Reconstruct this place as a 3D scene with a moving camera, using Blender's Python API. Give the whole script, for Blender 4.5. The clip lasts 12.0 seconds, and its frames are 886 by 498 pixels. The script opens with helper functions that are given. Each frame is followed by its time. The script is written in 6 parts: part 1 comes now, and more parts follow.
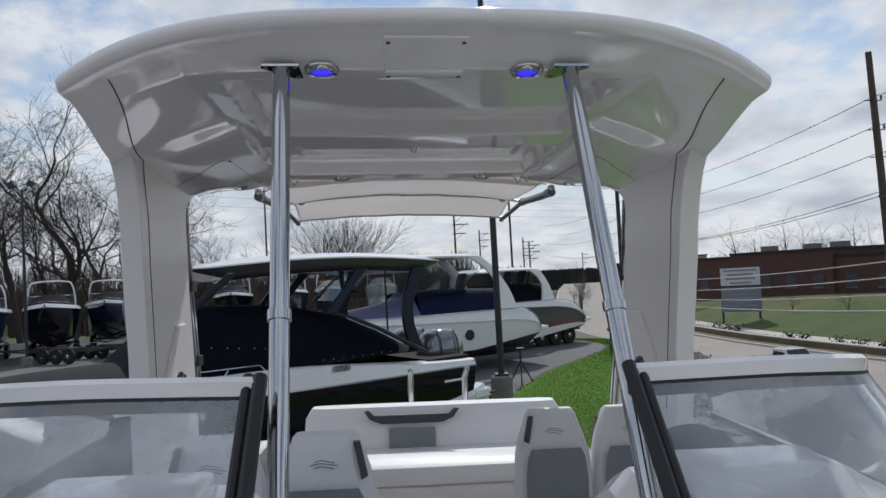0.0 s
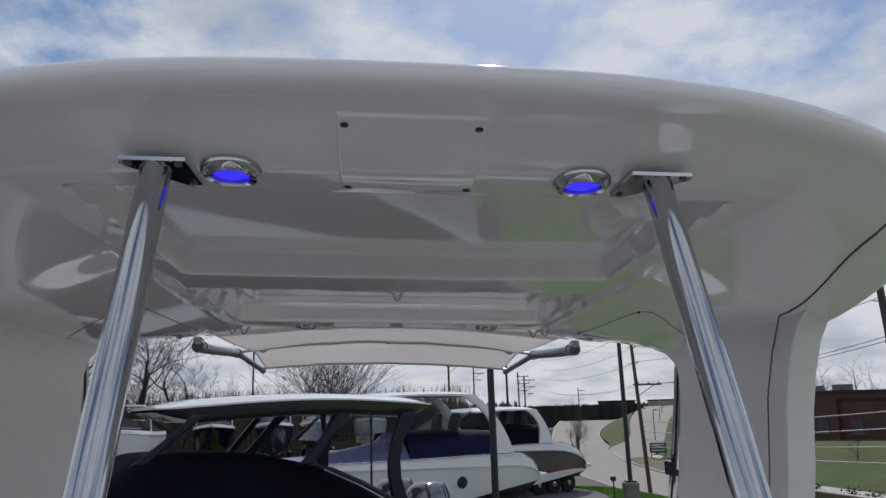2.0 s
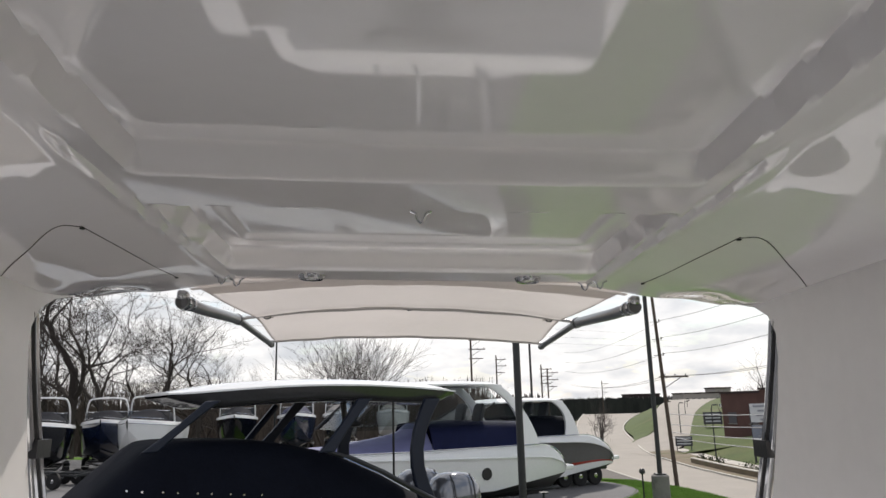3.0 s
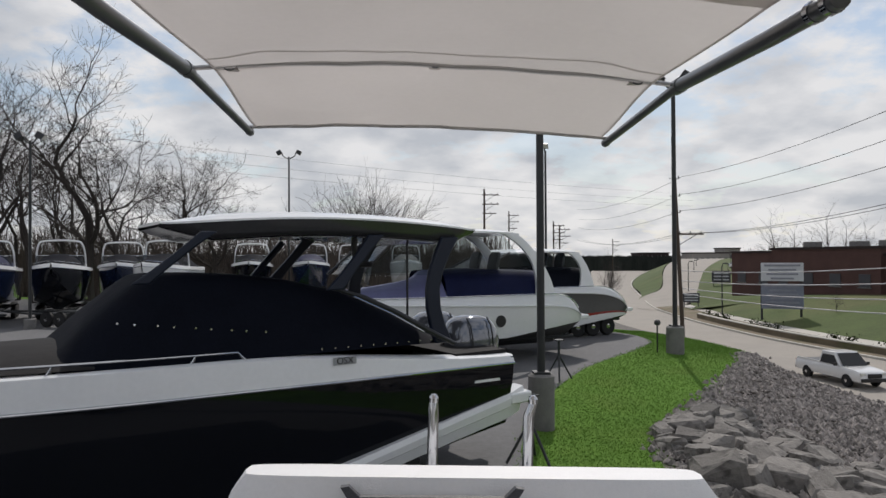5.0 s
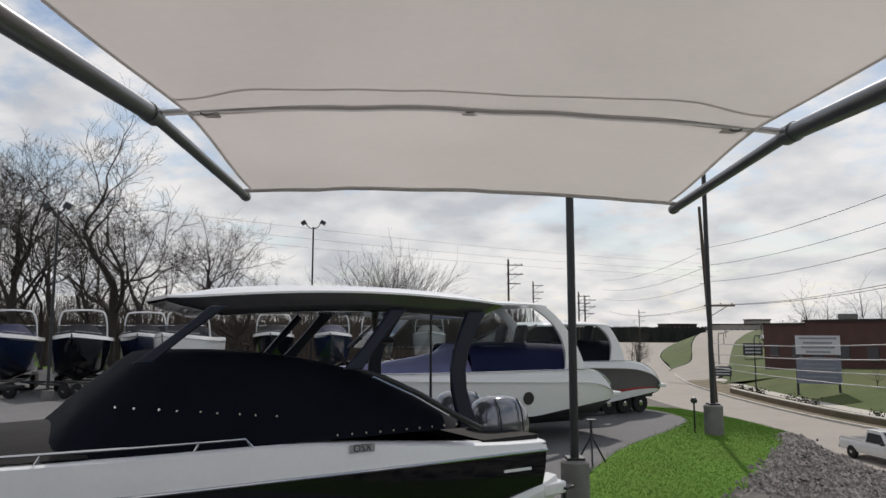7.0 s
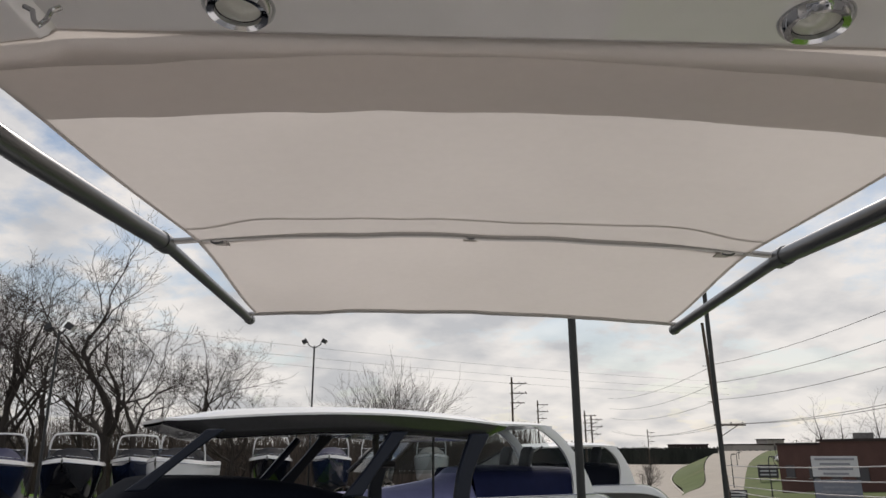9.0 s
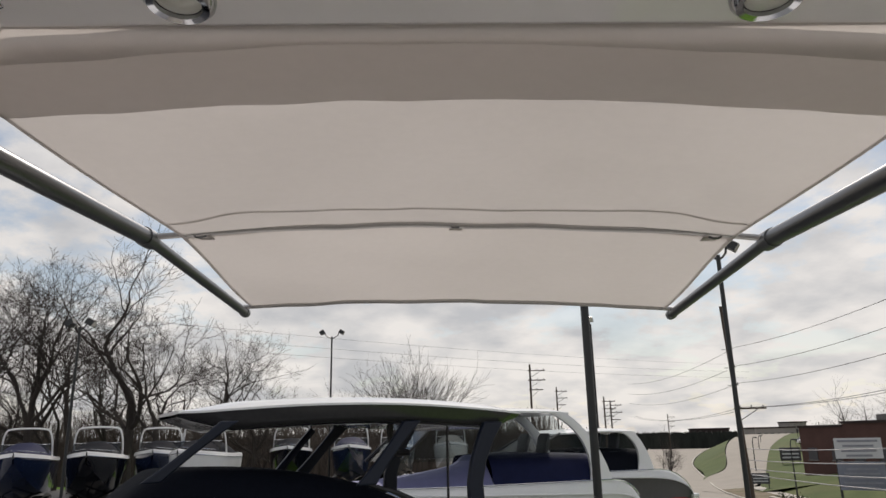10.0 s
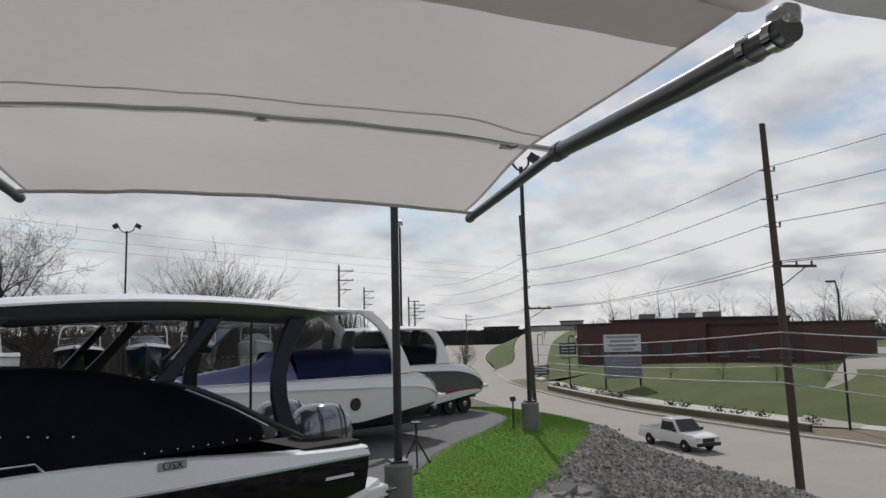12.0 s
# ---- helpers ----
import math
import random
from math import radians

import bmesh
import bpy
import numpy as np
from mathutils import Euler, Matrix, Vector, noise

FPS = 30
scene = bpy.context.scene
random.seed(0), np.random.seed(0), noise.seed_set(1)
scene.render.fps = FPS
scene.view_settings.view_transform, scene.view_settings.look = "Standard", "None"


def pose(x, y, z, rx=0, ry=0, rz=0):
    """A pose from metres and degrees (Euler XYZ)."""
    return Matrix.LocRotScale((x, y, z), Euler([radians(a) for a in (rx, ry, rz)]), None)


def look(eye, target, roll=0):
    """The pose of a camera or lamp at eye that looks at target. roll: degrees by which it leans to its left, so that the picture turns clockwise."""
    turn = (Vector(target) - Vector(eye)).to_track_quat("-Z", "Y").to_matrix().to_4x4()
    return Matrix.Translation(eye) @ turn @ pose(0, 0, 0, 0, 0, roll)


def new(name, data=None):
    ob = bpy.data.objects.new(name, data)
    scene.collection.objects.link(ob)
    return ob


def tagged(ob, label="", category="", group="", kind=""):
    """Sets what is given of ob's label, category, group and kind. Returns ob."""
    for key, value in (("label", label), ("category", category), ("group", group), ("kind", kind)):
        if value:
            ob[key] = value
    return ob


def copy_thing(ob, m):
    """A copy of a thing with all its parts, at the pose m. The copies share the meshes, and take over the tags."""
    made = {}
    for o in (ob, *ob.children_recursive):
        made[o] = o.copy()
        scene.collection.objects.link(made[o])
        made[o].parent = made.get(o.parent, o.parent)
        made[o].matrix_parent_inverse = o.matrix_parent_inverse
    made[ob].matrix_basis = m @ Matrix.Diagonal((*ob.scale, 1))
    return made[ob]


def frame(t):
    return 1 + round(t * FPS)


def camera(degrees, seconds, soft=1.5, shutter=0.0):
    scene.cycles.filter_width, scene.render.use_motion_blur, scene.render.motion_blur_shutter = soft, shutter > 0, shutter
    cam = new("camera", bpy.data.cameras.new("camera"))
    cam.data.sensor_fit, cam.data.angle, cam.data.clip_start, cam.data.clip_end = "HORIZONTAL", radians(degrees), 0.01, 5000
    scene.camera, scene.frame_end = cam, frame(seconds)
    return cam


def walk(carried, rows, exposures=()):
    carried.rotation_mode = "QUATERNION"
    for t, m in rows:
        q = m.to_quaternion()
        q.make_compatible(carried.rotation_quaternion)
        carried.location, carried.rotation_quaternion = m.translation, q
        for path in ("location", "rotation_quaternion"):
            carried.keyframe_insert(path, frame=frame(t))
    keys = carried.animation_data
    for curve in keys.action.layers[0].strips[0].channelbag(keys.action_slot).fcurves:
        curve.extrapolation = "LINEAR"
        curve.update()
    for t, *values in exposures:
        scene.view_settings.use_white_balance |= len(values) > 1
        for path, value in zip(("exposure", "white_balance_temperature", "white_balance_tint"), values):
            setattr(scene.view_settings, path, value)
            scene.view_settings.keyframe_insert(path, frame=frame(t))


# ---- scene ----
cam = camera(64.7, 12.0)
PATH = [
    (0.0, (-0.077, 0.142, 1.466), (0.086, 2.133, 1.543), -3.1),
    (0.5, (-0.038, 0.312, 1.461), (0.209, 2.286, 1.667), -2.1),
    (1.0, (0.053, 0.532, 1.576), (0.260, 2.496, 1.892), -1.2),
    (1.5, (0.053, 0.736, 1.675), (0.214, 2.687, 2.084), -2.5),
    (2.0, (-0.000, 0.954, 1.665), (0.189, 2.896, 2.110), -1.7),
    (2.5, (0.029, 1.200, 1.620), (0.206, 3.143, 2.068), -2.1),
    (3.0, (0.010, 1.492, 1.582), (0.136, 3.443, 2.010), -1.5),
    (3.5, (-0.018, 1.815, 1.573), (0.134, 3.783, 1.892), -0.9),
    (5.3, (-0.020, 2.696, 1.359), (0.018, 4.696, 1.358), -0.0),
    (5.5, (-0.004, 2.789, 1.367), (-0.012, 4.789, 1.360), 0.3),
    (6.0, (-0.017, 2.946, 1.421), (-0.117, 4.942, 1.476), 0.1),
    (6.5, (-0.037, 3.081, 1.444), (-0.091, 5.072, 1.620), 0.2),
    (7.0, (-0.032, 3.129, 1.451), (-0.014, 5.116, 1.673), -0.0),
    (7.5, (-0.032, 3.140, 1.457), (0.042, 5.118, 1.747), -0.4),
    (9.3, (-0.033, 3.089, 1.462), (-0.038, 5.008, 2.025), -0.7),
    (9.5, (-0.012, 3.092, 1.462), (-0.026, 5.015, 2.012), -1.1),
    (10.0, (0.055, 3.103, 1.465), (0.022, 5.034, 1.985), -1.2),
    (10.5, (0.101, 3.098, 1.464), (0.029, 5.037, 1.950), -2.1),
    (11.0, (0.118, 3.088, 1.457), (0.009, 5.040, 1.876), -2.3),
    (11.5, (0.112, 3.103, 1.431), (0.215, 5.077, 1.731), -2.2),
    (12.0, (0.072, 3.079, 1.448), (0.564, 5.004, 1.681), -1.4),
]
EXPOSURES = [(0.0, -0.23, 6050, 11), (0.5, -0.33, 6050, 11), (1.0, -0.39, 5950, 12), (1.5, -0.49, 5850, 11), (2.0, -0.41, 6000, 12), (2.5, 0.01, 6300, 12), (3.0, 0.31, 6650, 12), (3.7, 0.21, 6650, 12), (5.3, -0.21, 6450, 12), (7.0, -0.09, 6600, 12), (7.7, -0.13, 6650, 12), (9.5, -0.11, 6900, 13), (11.0, -0.21, 6750, 12), (12.0, -0.25, 6400, 12)]
walk(cam, [(t, look(eye, target, roll)) for t, eye, target, roll in PATH], EXPOSURES)

# ---- world and sun ----
SUN_AZ, SUN_EL = radians(14), radians(46)      # azimuth measured from +y towards +x
world = bpy.data.worlds.new("sky")
scene.world = world
world.use_nodes = True
wt = world.node_tree
wn, wl = wt.nodes, wt.links
wn.clear()
w_out = wn.new("ShaderNodeOutputWorld")
w_bg = wn.new("ShaderNodeBackground")
w_bg.inputs["Strength"].default_value = 0.1
w_sky = wn.new("ShaderNodeTexSky")
w_sky.sky_type = "NISHITA"
w_sky.sun_disc = False
w_sky.sun_elevation, w_sky.sun_rotation = SUN_EL, SUN_AZ
w_sky.dust_density, w_sky.air_density = 0.4, 1.2
w_co = wn.new("ShaderNodeTexCoord")
w_sep = wn.new("ShaderNodeSeparateXYZ")
wl.new(w_co.outputs["Generated"], w_sep.inputs[0])


def wmath(op, a, b=0.0, c=0.0):
    n = wn.new("ShaderNodeMath")
    n.operation = op
    for i, v in enumerate((a, b, c)):
        if isinstance(v, (int, float)):
            n.inputs[i].default_value = v
        else:
            wl.new(v, n.inputs[i])
    return n.outputs[0]


w_den = wmath("ADD", wmath("MAXIMUM", w_sep.outputs[2], 0.0), 0.30)
w_cmb = wn.new("ShaderNodeCombineXYZ")
wl.new(wmath("DIVIDE", w_sep.outputs[0], w_den), w_cmb.inputs[0])
wl.new(wmath("DIVIDE", w_sep.outputs[1], w_den), w_cmb.inputs[1])
w_cmb.inputs[2].default_value = 3.7
w_noise = wn.new("ShaderNodeTexNoise")
w_noise.inputs["Scale"].default_value, w_noise.inputs["Detail"].default_value = 3.1, 10
w_noise.inputs["Roughness"].default_value = 0.60
wl.new(w_cmb.outputs[0], w_noise.inputs["Vector"])
w_ramp = wn.new("ShaderNodeValToRGB")
w_ramp.color_ramp.elements[0].position, w_ramp.color_ramp.elements[1].position = 0.39, 0.54
wl.new(w_noise.outputs["Fac"], w_ramp.inputs[0])
w_shade = wn.new("ShaderNodeTexNoise")
w_shade.inputs["Scale"].default_value, w_shade.inputs["Detail"].default_value = 3.6, 8
wl.new(w_cmb.outputs[0], w_shade.inputs["Vector"])
w_cloud = wn.new("ShaderNodeValToRGB")
w_cloud.color_ramp.elements[0].position, w_cloud.color_ramp.elements[0].color = 0.34, (5.5, 5.8, 6.2, 1)
w_cloud.color_ramp.elements[1].position, w_cloud.color_ramp.elements[1].color = 0.58, (8.8, 8.8, 8.75, 1)
wl.new(w_shade.outputs["Fac"], w_cloud.inputs[0])
w_mix = wn.new("ShaderNodeMix")
w_mix.data_type = "RGBA"
# cover thickens towards the horizon, as low cloud and haze do
w_low = wn.new("ShaderNodeMapRange")
w_low.inputs["From Min"].default_value, w_low.inputs["From Max"].default_value = 0.02, 0.36
w_low.inputs["To Min"].default_value, w_low.inputs["To Max"].default_value = 0.85, 0.0
wl.new(w_sep.outputs[2], w_low.inputs[0])
wl.new(wmath("MINIMUM", wmath("ADD", wmath("MULTIPLY", w_ramp.outputs[0], 0.90), w_low.outputs[0]), 0.97), w_mix.inputs[0])
wl.new(w_sky.outputs[0], w_mix.inputs[6])
wl.new(w_cloud.outputs[0], w_mix.inputs[7])
wl.new(w_mix.outputs[2], w_bg.inputs["Color"])
wl.new(w_bg.outputs[0], w_out.inputs[0])

sun_data = bpy.data.lights.new("sun", "SUN")
sun_data.energy, sun_data.angle, sun_data.color = 3.2, radians(0.6), (1.0, 0.95, 0.88)
sun = new("sun", sun_data)
sun.matrix_world = look(Vector((math.sin(SUN_AZ) * math.cos(SUN_EL), math.cos(SUN_AZ) * math.cos(SUN_EL), math.sin(SUN_EL))) * 60, (0, 0, 0))


# ---- materials ----
def material(name, base, rough=0.5, metal=0.0, vary=0.12, scale=6.0, bump=0.0, bump_scale=60.0, coat=0.0, spot=None, spot_amount=0.3,
             spot_scale=2.0, trans=0.0, island=0.0, stretch=None, ior=1.45, spec=0.5):
    """A procedural material: base colour varied at two scales, stains of a second colour, fine relief."""
    m = bpy.data.materials.new(name)
    m.use_nodes = True
    nt = m.node_tree
    n, l = nt.nodes, nt.links
    b = n["Principled BSDF"]
    b.inputs["Roughness"].default_value, b.inputs["Metallic"].default_value = rough, metal
    b.inputs["Coat Weight"].default_value, b.inputs["IOR"].default_value = coat, ior
    b.inputs["Coat Roughness"].default_value = 0.025
    b.inputs["Specular IOR Level"].default_value = spec
    b.inputs["Transmission Weight"].default_value = trans
    co = n.new("ShaderNodeTexCoord")
    vec = co.outputs["Object"]
    if stretch:
        mp = n.new("ShaderNodeMapping")
        mp.inputs["Scale"].default_value = stretch
        l.new(vec, mp.inputs[0])
        vec = mp.outputs[0]
    big, fine = n.new("ShaderNodeTexNoise"), n.new("ShaderNodeTexNoise")
    big.inputs["Scale"].default_value, big.inputs["Detail"].default_value = scale, 5
    fine.inputs["Scale"].default_value, fine.inputs["Detail"].default_value = scale * 14, 4
    l.new(vec, big.inputs["Vector"])
    l.new(vec, fine.inputs["Vector"])
    add = n.new("ShaderNodeMath")
    add.operation = "ADD"
    l.new(big.outputs["Fac"], add.inputs[0])
    l.new(fine.outputs["Fac"], add.inputs[1])
    mr = n.new("ShaderNodeMapRange")
    mr.inputs["From Min"].default_value, mr.inputs["From Max"].default_value = 0.6, 1.4
    mr.inputs["To Min"].default_value, mr.inputs["To Max"].default_value = 1 - vary, 1 + vary
    l.new(add.outputs[0], mr.inputs[0])
    val = mr.outputs[0]
    if island:
        oi, ge, s = n.new("ShaderNodeObjectInfo"), n.new("ShaderNodeNewGeometry"), n.new("ShaderNodeMath")
        s.operation = "ADD"
        l.new(oi.outputs["Random"], s.inputs[0])
        l.new(ge.outputs["Random Per Island"], s.inputs[1])
        r2 = n.new("ShaderNodeMapRange")
        r2.inputs["From Max"].default_value = 2.0
        r2.inputs["To Min"].default_value, r2.inputs["To Max"].default_value = 1 - island, 1 + island
        l.new(s.outputs[0], r2.inputs[0])
        mu = n.new("ShaderNodeMath")
        mu.operation = "MULTIPLY"
        l.new(val, mu.inputs[0])
        l.new(r2.outputs[0], mu.inputs[1])
        val = mu.outputs[0]
    colour = n.new("ShaderNodeVectorMath")
    colour.operation = "SCALE"
    colour.inputs[0].default_value = base
    if spot:
        sn, sr, mx = n.new("ShaderNodeTexNoise"), n.new("ShaderNodeMapRange"), n.new("ShaderNodeMix")
        sn.inputs["Scale"].default_value, sn.inputs["Detail"].default_value = spot_scale, 7
        l.new(vec, sn.inputs["Vector"])
        sr.inputs["From Min"].default_value, sr.inputs["From Max"].default_value = 0.5, 0.68
        sr.inputs["To Max"].default_value = spot_amount
        l.new(sn.outputs["Fac"], sr.inputs[0])
        mx.data_type = "RGBA"
        mx.inputs[6].default_value, mx.inputs[7].default_value = (*base, 1), (*spot, 1)
        l.new(sr.outputs[0], mx.inputs[0])
        l.new(mx.outputs[2], colour.inputs[0])
    l.new(val, colour.inputs["Scale"])
    l.new(colour.outputs[0], b.inputs["Base Color"])
    if bump:
        bn, bp = n.new("ShaderNodeTexNoise"), n.new("ShaderNodeBump")
        bn.inputs["Scale"].default_value, bn.inputs["Detail"].default_value = bump_scale, 6
        bp.inputs["Strength"].default_value, bp.inputs["Distance"].default_value = bump, 0.02
        l.new(vec, bn.inputs["Vector"])
        l.new(bn.outputs["Fac"], bp.inputs["Height"])
        l.new(bp.outputs[0], b.inputs["Normal"])
    return m


def lamp_material(name, colour, strength):
    m = bpy.data.materials.new(name)
    m.use_nodes = True
    b = m.node_tree.nodes["Principled BSDF"]
    b.inputs["Base Color"].default_value = (*colour, 1)
    b.inputs["Emission Color"].default_value = (*colour, 1)
    b.inputs["Emission Strength"].default_value = strength
    return m


def canvas_material(name, base, through_amount):
    """Woven cloth that lets some daylight through."""
    m = material(name, base, rough=0.85, vary=0.05, scale=3.0, bump=0.12, bump_scale=420)
    nt = m.node_tree
    n, l = nt.nodes, nt.links
    tr, mx = n.new("ShaderNodeBsdfTranslucent"), n.new("ShaderNodeMixShader")
    tr.inputs["Color"].default_value = (*base, 1)
    nz, mr = n.new("ShaderNodeTexNoise"), n.new("ShaderNodeMapRange")
    nz.inputs["Scale"].default_value, nz.inputs["Detail"].default_value = 2.2, 5
    mr.inputs["From Min"].default_value, mr.inputs["From Max"].default_value = 0.3, 0.7
    mr.inputs["To Min"].default_value, mr.inputs["To Max"].default_value = through_amount * 0.84, through_amount * 1.12
    l.new(nz.outputs["Fac"], mr.inputs[0])
    l.new(mr.outputs[0], mx.inputs[0])
    l.new(n["Principled BSDF"].outputs[0], mx.inputs[1])
    l.new(tr.outputs[0], mx.inputs[2])
    l.new(mx.outputs[0], n["Material Output"].inputs[0])
    return m


def glass_material(name, tint, alpha, sky_haze=0.0):
    """Thin pane: mostly clear, with a glossy face and an optional painted haze of reflected sky."""
    m = bpy.data.materials.new(name)
    m.use_nodes = True
    n, l = m.node_tree.nodes, m.node_tree.links
    n.remove(n["Principled BSDF"])
    tr, gl, mx, fr = n.new("ShaderNodeBsdfTransparent"), n.new("ShaderNodeBsdfGlossy"), n.new("ShaderNodeMixShader"), n.new("ShaderNodeFresnel")
    tr.inputs["Color"].default_value = (*tint, 1)
    gl.inputs["Roughness"].default_value = 0.03
    fr.inputs["IOR"].default_value = alpha
    l.new(fr.outputs[0], mx.inputs[0])
    l.new(tr.outputs[0], mx.inputs[1])
    l.new(gl.outputs[0], mx.inputs[2])
    # pale diffuse layer, uneven by noise, stands in for sky reflected in the pane
    haze_bsdf, mf, nz, mr = n.new("ShaderNodeBsdfDiffuse"), n.new("ShaderNodeMixShader"), n.new("ShaderNodeTexNoise"), n.new("ShaderNodeMapRange")
    haze_bsdf.inputs["Color"].default_value = (0.75, 0.77, 0.8, 1)
    nz.inputs["Scale"].default_value, nz.inputs["Detail"].default_value = 3.0, 6
    mr.inputs["From Min"].default_value, mr.inputs["From Max"].default_value = 0.3, 0.7
    mr.inputs["To Min"].default_value, mr.inputs["To Max"].default_value = sky_haze * 0.5, sky_haze * 1.5
    l.new(nz.outputs["Fac"], mr.inputs[0])
    l.new(mr.outputs[0], mf.inputs[0])
    l.new(mx.outputs[0], mf.inputs[1])
    l.new(haze_bsdf.outputs[0], mf.inputs[2])
    l.new(mf.outputs[0], n["Material Output"].inputs[0])
    return m


GELCOAT = material("white_gelcoat", (0.83, 0.81, 0.815), rough=0.05, vary=0.02, scale=1.5, coat=0.6, bump=0.01, bump_scale=4)
GELCOAT_SATIN = material("satin_gelcoat", (0.83, 0.81, 0.80), rough=0.38, vary=0.03, scale=1.5, coat=0.1, spec=0.35, bump=0.01, bump_scale=4)
GELCOAT_FAR = material("far_white_gelcoat", (0.72, 0.73, 0.74), rough=0.2, vary=0.04, scale=1.2, coat=0.4)
BLACK_HULL = material("black_gelcoat", (0.004, 0.005, 0.008), rough=0.06, vary=0.1, scale=1.0, coat=0.15, spec=0.32)
NAVY_HULL = material("navy_gelcoat", (0.012, 0.02, 0.05), rough=0.1, vary=0.1, scale=1.0, coat=0.6)
GREY_HULL = material("grey_gelcoat", (0.06, 0.065, 0.07), rough=0.15, vary=0.1, scale=1.0, coat=0.5)
STRUT = material("dark_blue_strut", (0.008, 0.012, 0.024), spec=0.3, rough=0.38, vary=0.15, scale=3)
SEAM = material("seam_grey", (0.10, 0.095, 0.09), rough=0.7)
TINT_GLASS = glass_material("tinted_glass", (0.62, 0.66, 0.66), 1.22)
RED_STRIPE = material("red_stripe", (0.25, 0.02, 0.02), rough=0.2, coat=0.5)
BOTTOM = material("dark_bottom", (0.03, 0.032, 0.035), rough=0.6, vary=0.2, scale=3)
CHROME = material("polished_steel", (0.50, 0.51, 0.53), rough=0.09, metal=1.0, vary=0.05, scale=9)
BRUSHED = material("anodised_tube", (0.16, 0.165, 0.17), rough=0.3, metal=0.9, vary=0.06, scale=9)
RAIL_ALU = material("brushed_aluminium", (0.42, 0.41, 0.40), rough=0.32, metal=0.7, vary=0.06, scale=9)
BLACK_TRIM = material("black_rubber_trim", (0.012, 0.012, 0.014), rough=0.4, vary=0.2, scale=12, bump=0.05, bump_scale=90)
DARK_METAL = material("dark_painted_steel", (0.02, 0.022, 0.024), rough=0.45, vary=0.25, scale=4, bump=0.05, bump_scale=40)
VINYL = material("white_vinyl", (0.72, 0.72, 0.73), rough=0.42, vary=0.04, scale=5, bump=0.15, bump_scale=160)
VINYL_GREY = material("grey_vinyl", (0.20, 0.21, 0.23), rough=0.5, vary=0.08, scale=5, bump=0.2, bump_scale=160)
VINYL_DARK = material("charcoal_vinyl", (0.05, 0.052, 0.06), rough=0.5, vary=0.1, scale=5, bump=0.2, bump_scale=160)
CANVAS = canvas_material("sunshade_canvas", (0.595, 0.558, 0.535), 0.42)
CANVAS_HEM = canvas_material("sunshade_hem", (0.555, 0.522, 0.50), 0.36)
COVER_BLACK = material("black_boat_cover", (0.0045, 0.0058, 0.0105), spec=0.07, rough=0.8, vary=0.25, scale=2.5, bump=0.35, bump_scale=9)
COVER_GREY = material("grey_boat_cover", (0.13, 0.127, 0.125), spec=0.2, rough=0.8, vary=0.2, scale=2.5, bump=0.35, bump_scale=6)
COVER_DUSTY = material("dusty_boat_cover", (0.020, 0.019, 0.0195), spec=0.15, rough=0.8, vary=0.25, scale=2.5, bump=0.35, bump_scale=6, spot=(0.02, 0.02, 0.021), spot_amount=0.7, spot_scale=0.8)
BELLY = material("dark_grey_gelcoat", (0.05, 0.05, 0.054), rough=0.12, vary=0.1, scale=1.5, coat=0.6)
COVER_BLUE = material("blue_boat_cover", (0.007, 0.010, 0.040), spec=0.15, rough=0.75, vary=0.25, scale=3, bump=0.3, bump_scale=7)
COVER_MAUVE = material("faded_blue_cover", (0.12, 0.125, 0.24), rough=0.75, vary=0.2, scale=3, bump=0.3, bump_scale=7)
# last value: strength of the painted sky reflection on the windshield
GLASS = glass_material("clear_glass", (0.86, 0.89, 0.92), 1.75, 0.28)
DARK_GLASS = glass_material("smoked_glass", (0.10, 0.11, 0.12), 1.6)
PLASTIC = material("black_plastic", (0.015, 0.015, 0.017), rough=0.35, vary=0.1, scale=8)
LENS = material("lamp_lens", (0.55, 0.55, 0.5), rough=0.1, vary=0.1, scale=30, coat=0.5)
BLUE_LED = lamp_material("blue_led", (0.05, 0.03, 1.0), 0.95)
ASPHALT = material("weathered_asphalt", (0.115, 0.115, 0.119), rough=0.9, vary=0.2, scale=0.7, bump=0.4, bump_scale=45, spot=(0.075, 0.075, 0.077), spot_amount=0.7, spot_scale=0.35)
ROAD = material("concrete_road", (0.275, 0.252, 0.222), rough=0.9, vary=0.1, scale=0.4, bump=0.2, bump_scale=30, spot=(0.24, 0.22, 0.2), spot_amount=0.5, spot_scale=0.15)
KERB = material("kerb_concrete", (0.42, 0.40, 0.36), rough=0.9, vary=0.15, scale=1.5, bump=0.2, bump_scale=40)
CONCRETE = material("pole_base_concrete", (0.17, 0.165, 0.16), rough=0.9, vary=0.2, scale=4, bump=0.4, bump_scale=40, spot=(0.08, 0.08, 0.08), spot_amount=0.6, spot_scale=3)
SOIL = material("grass_soil", (0.095, 0.185, 0.030), spec=0.1, rough=1.0, vary=0.2, scale=1.2, bump=0.25, bump_scale=18, spot=(0.10, 0.15, 0.03), spot_amount=0.6, spot_scale=0.6)
LAWN = material("far_lawn", (0.060, 0.085, 0.022), rough=1.0, vary=0.25, scale=0.25, bump=0.5, bump_scale=6, spot=(0.13, 0.115, 0.05), spot_amount=0.6, spot_scale=0.06)
FIELD = material("far_ground", (0.10, 0.095, 0.06), rough=1.0, vary=0.25, scale=0.05, bump=0.4, bump_scale=2, spot=(0.06, 0.07, 0.03), spot_amount=0.6, spot_scale=0.02)
BLADES = material("grass_blades", (0.110, 0.210, 0.032), spec=0.2, rough=0.8, vary=0.2, scale=1.0, island=0.3)
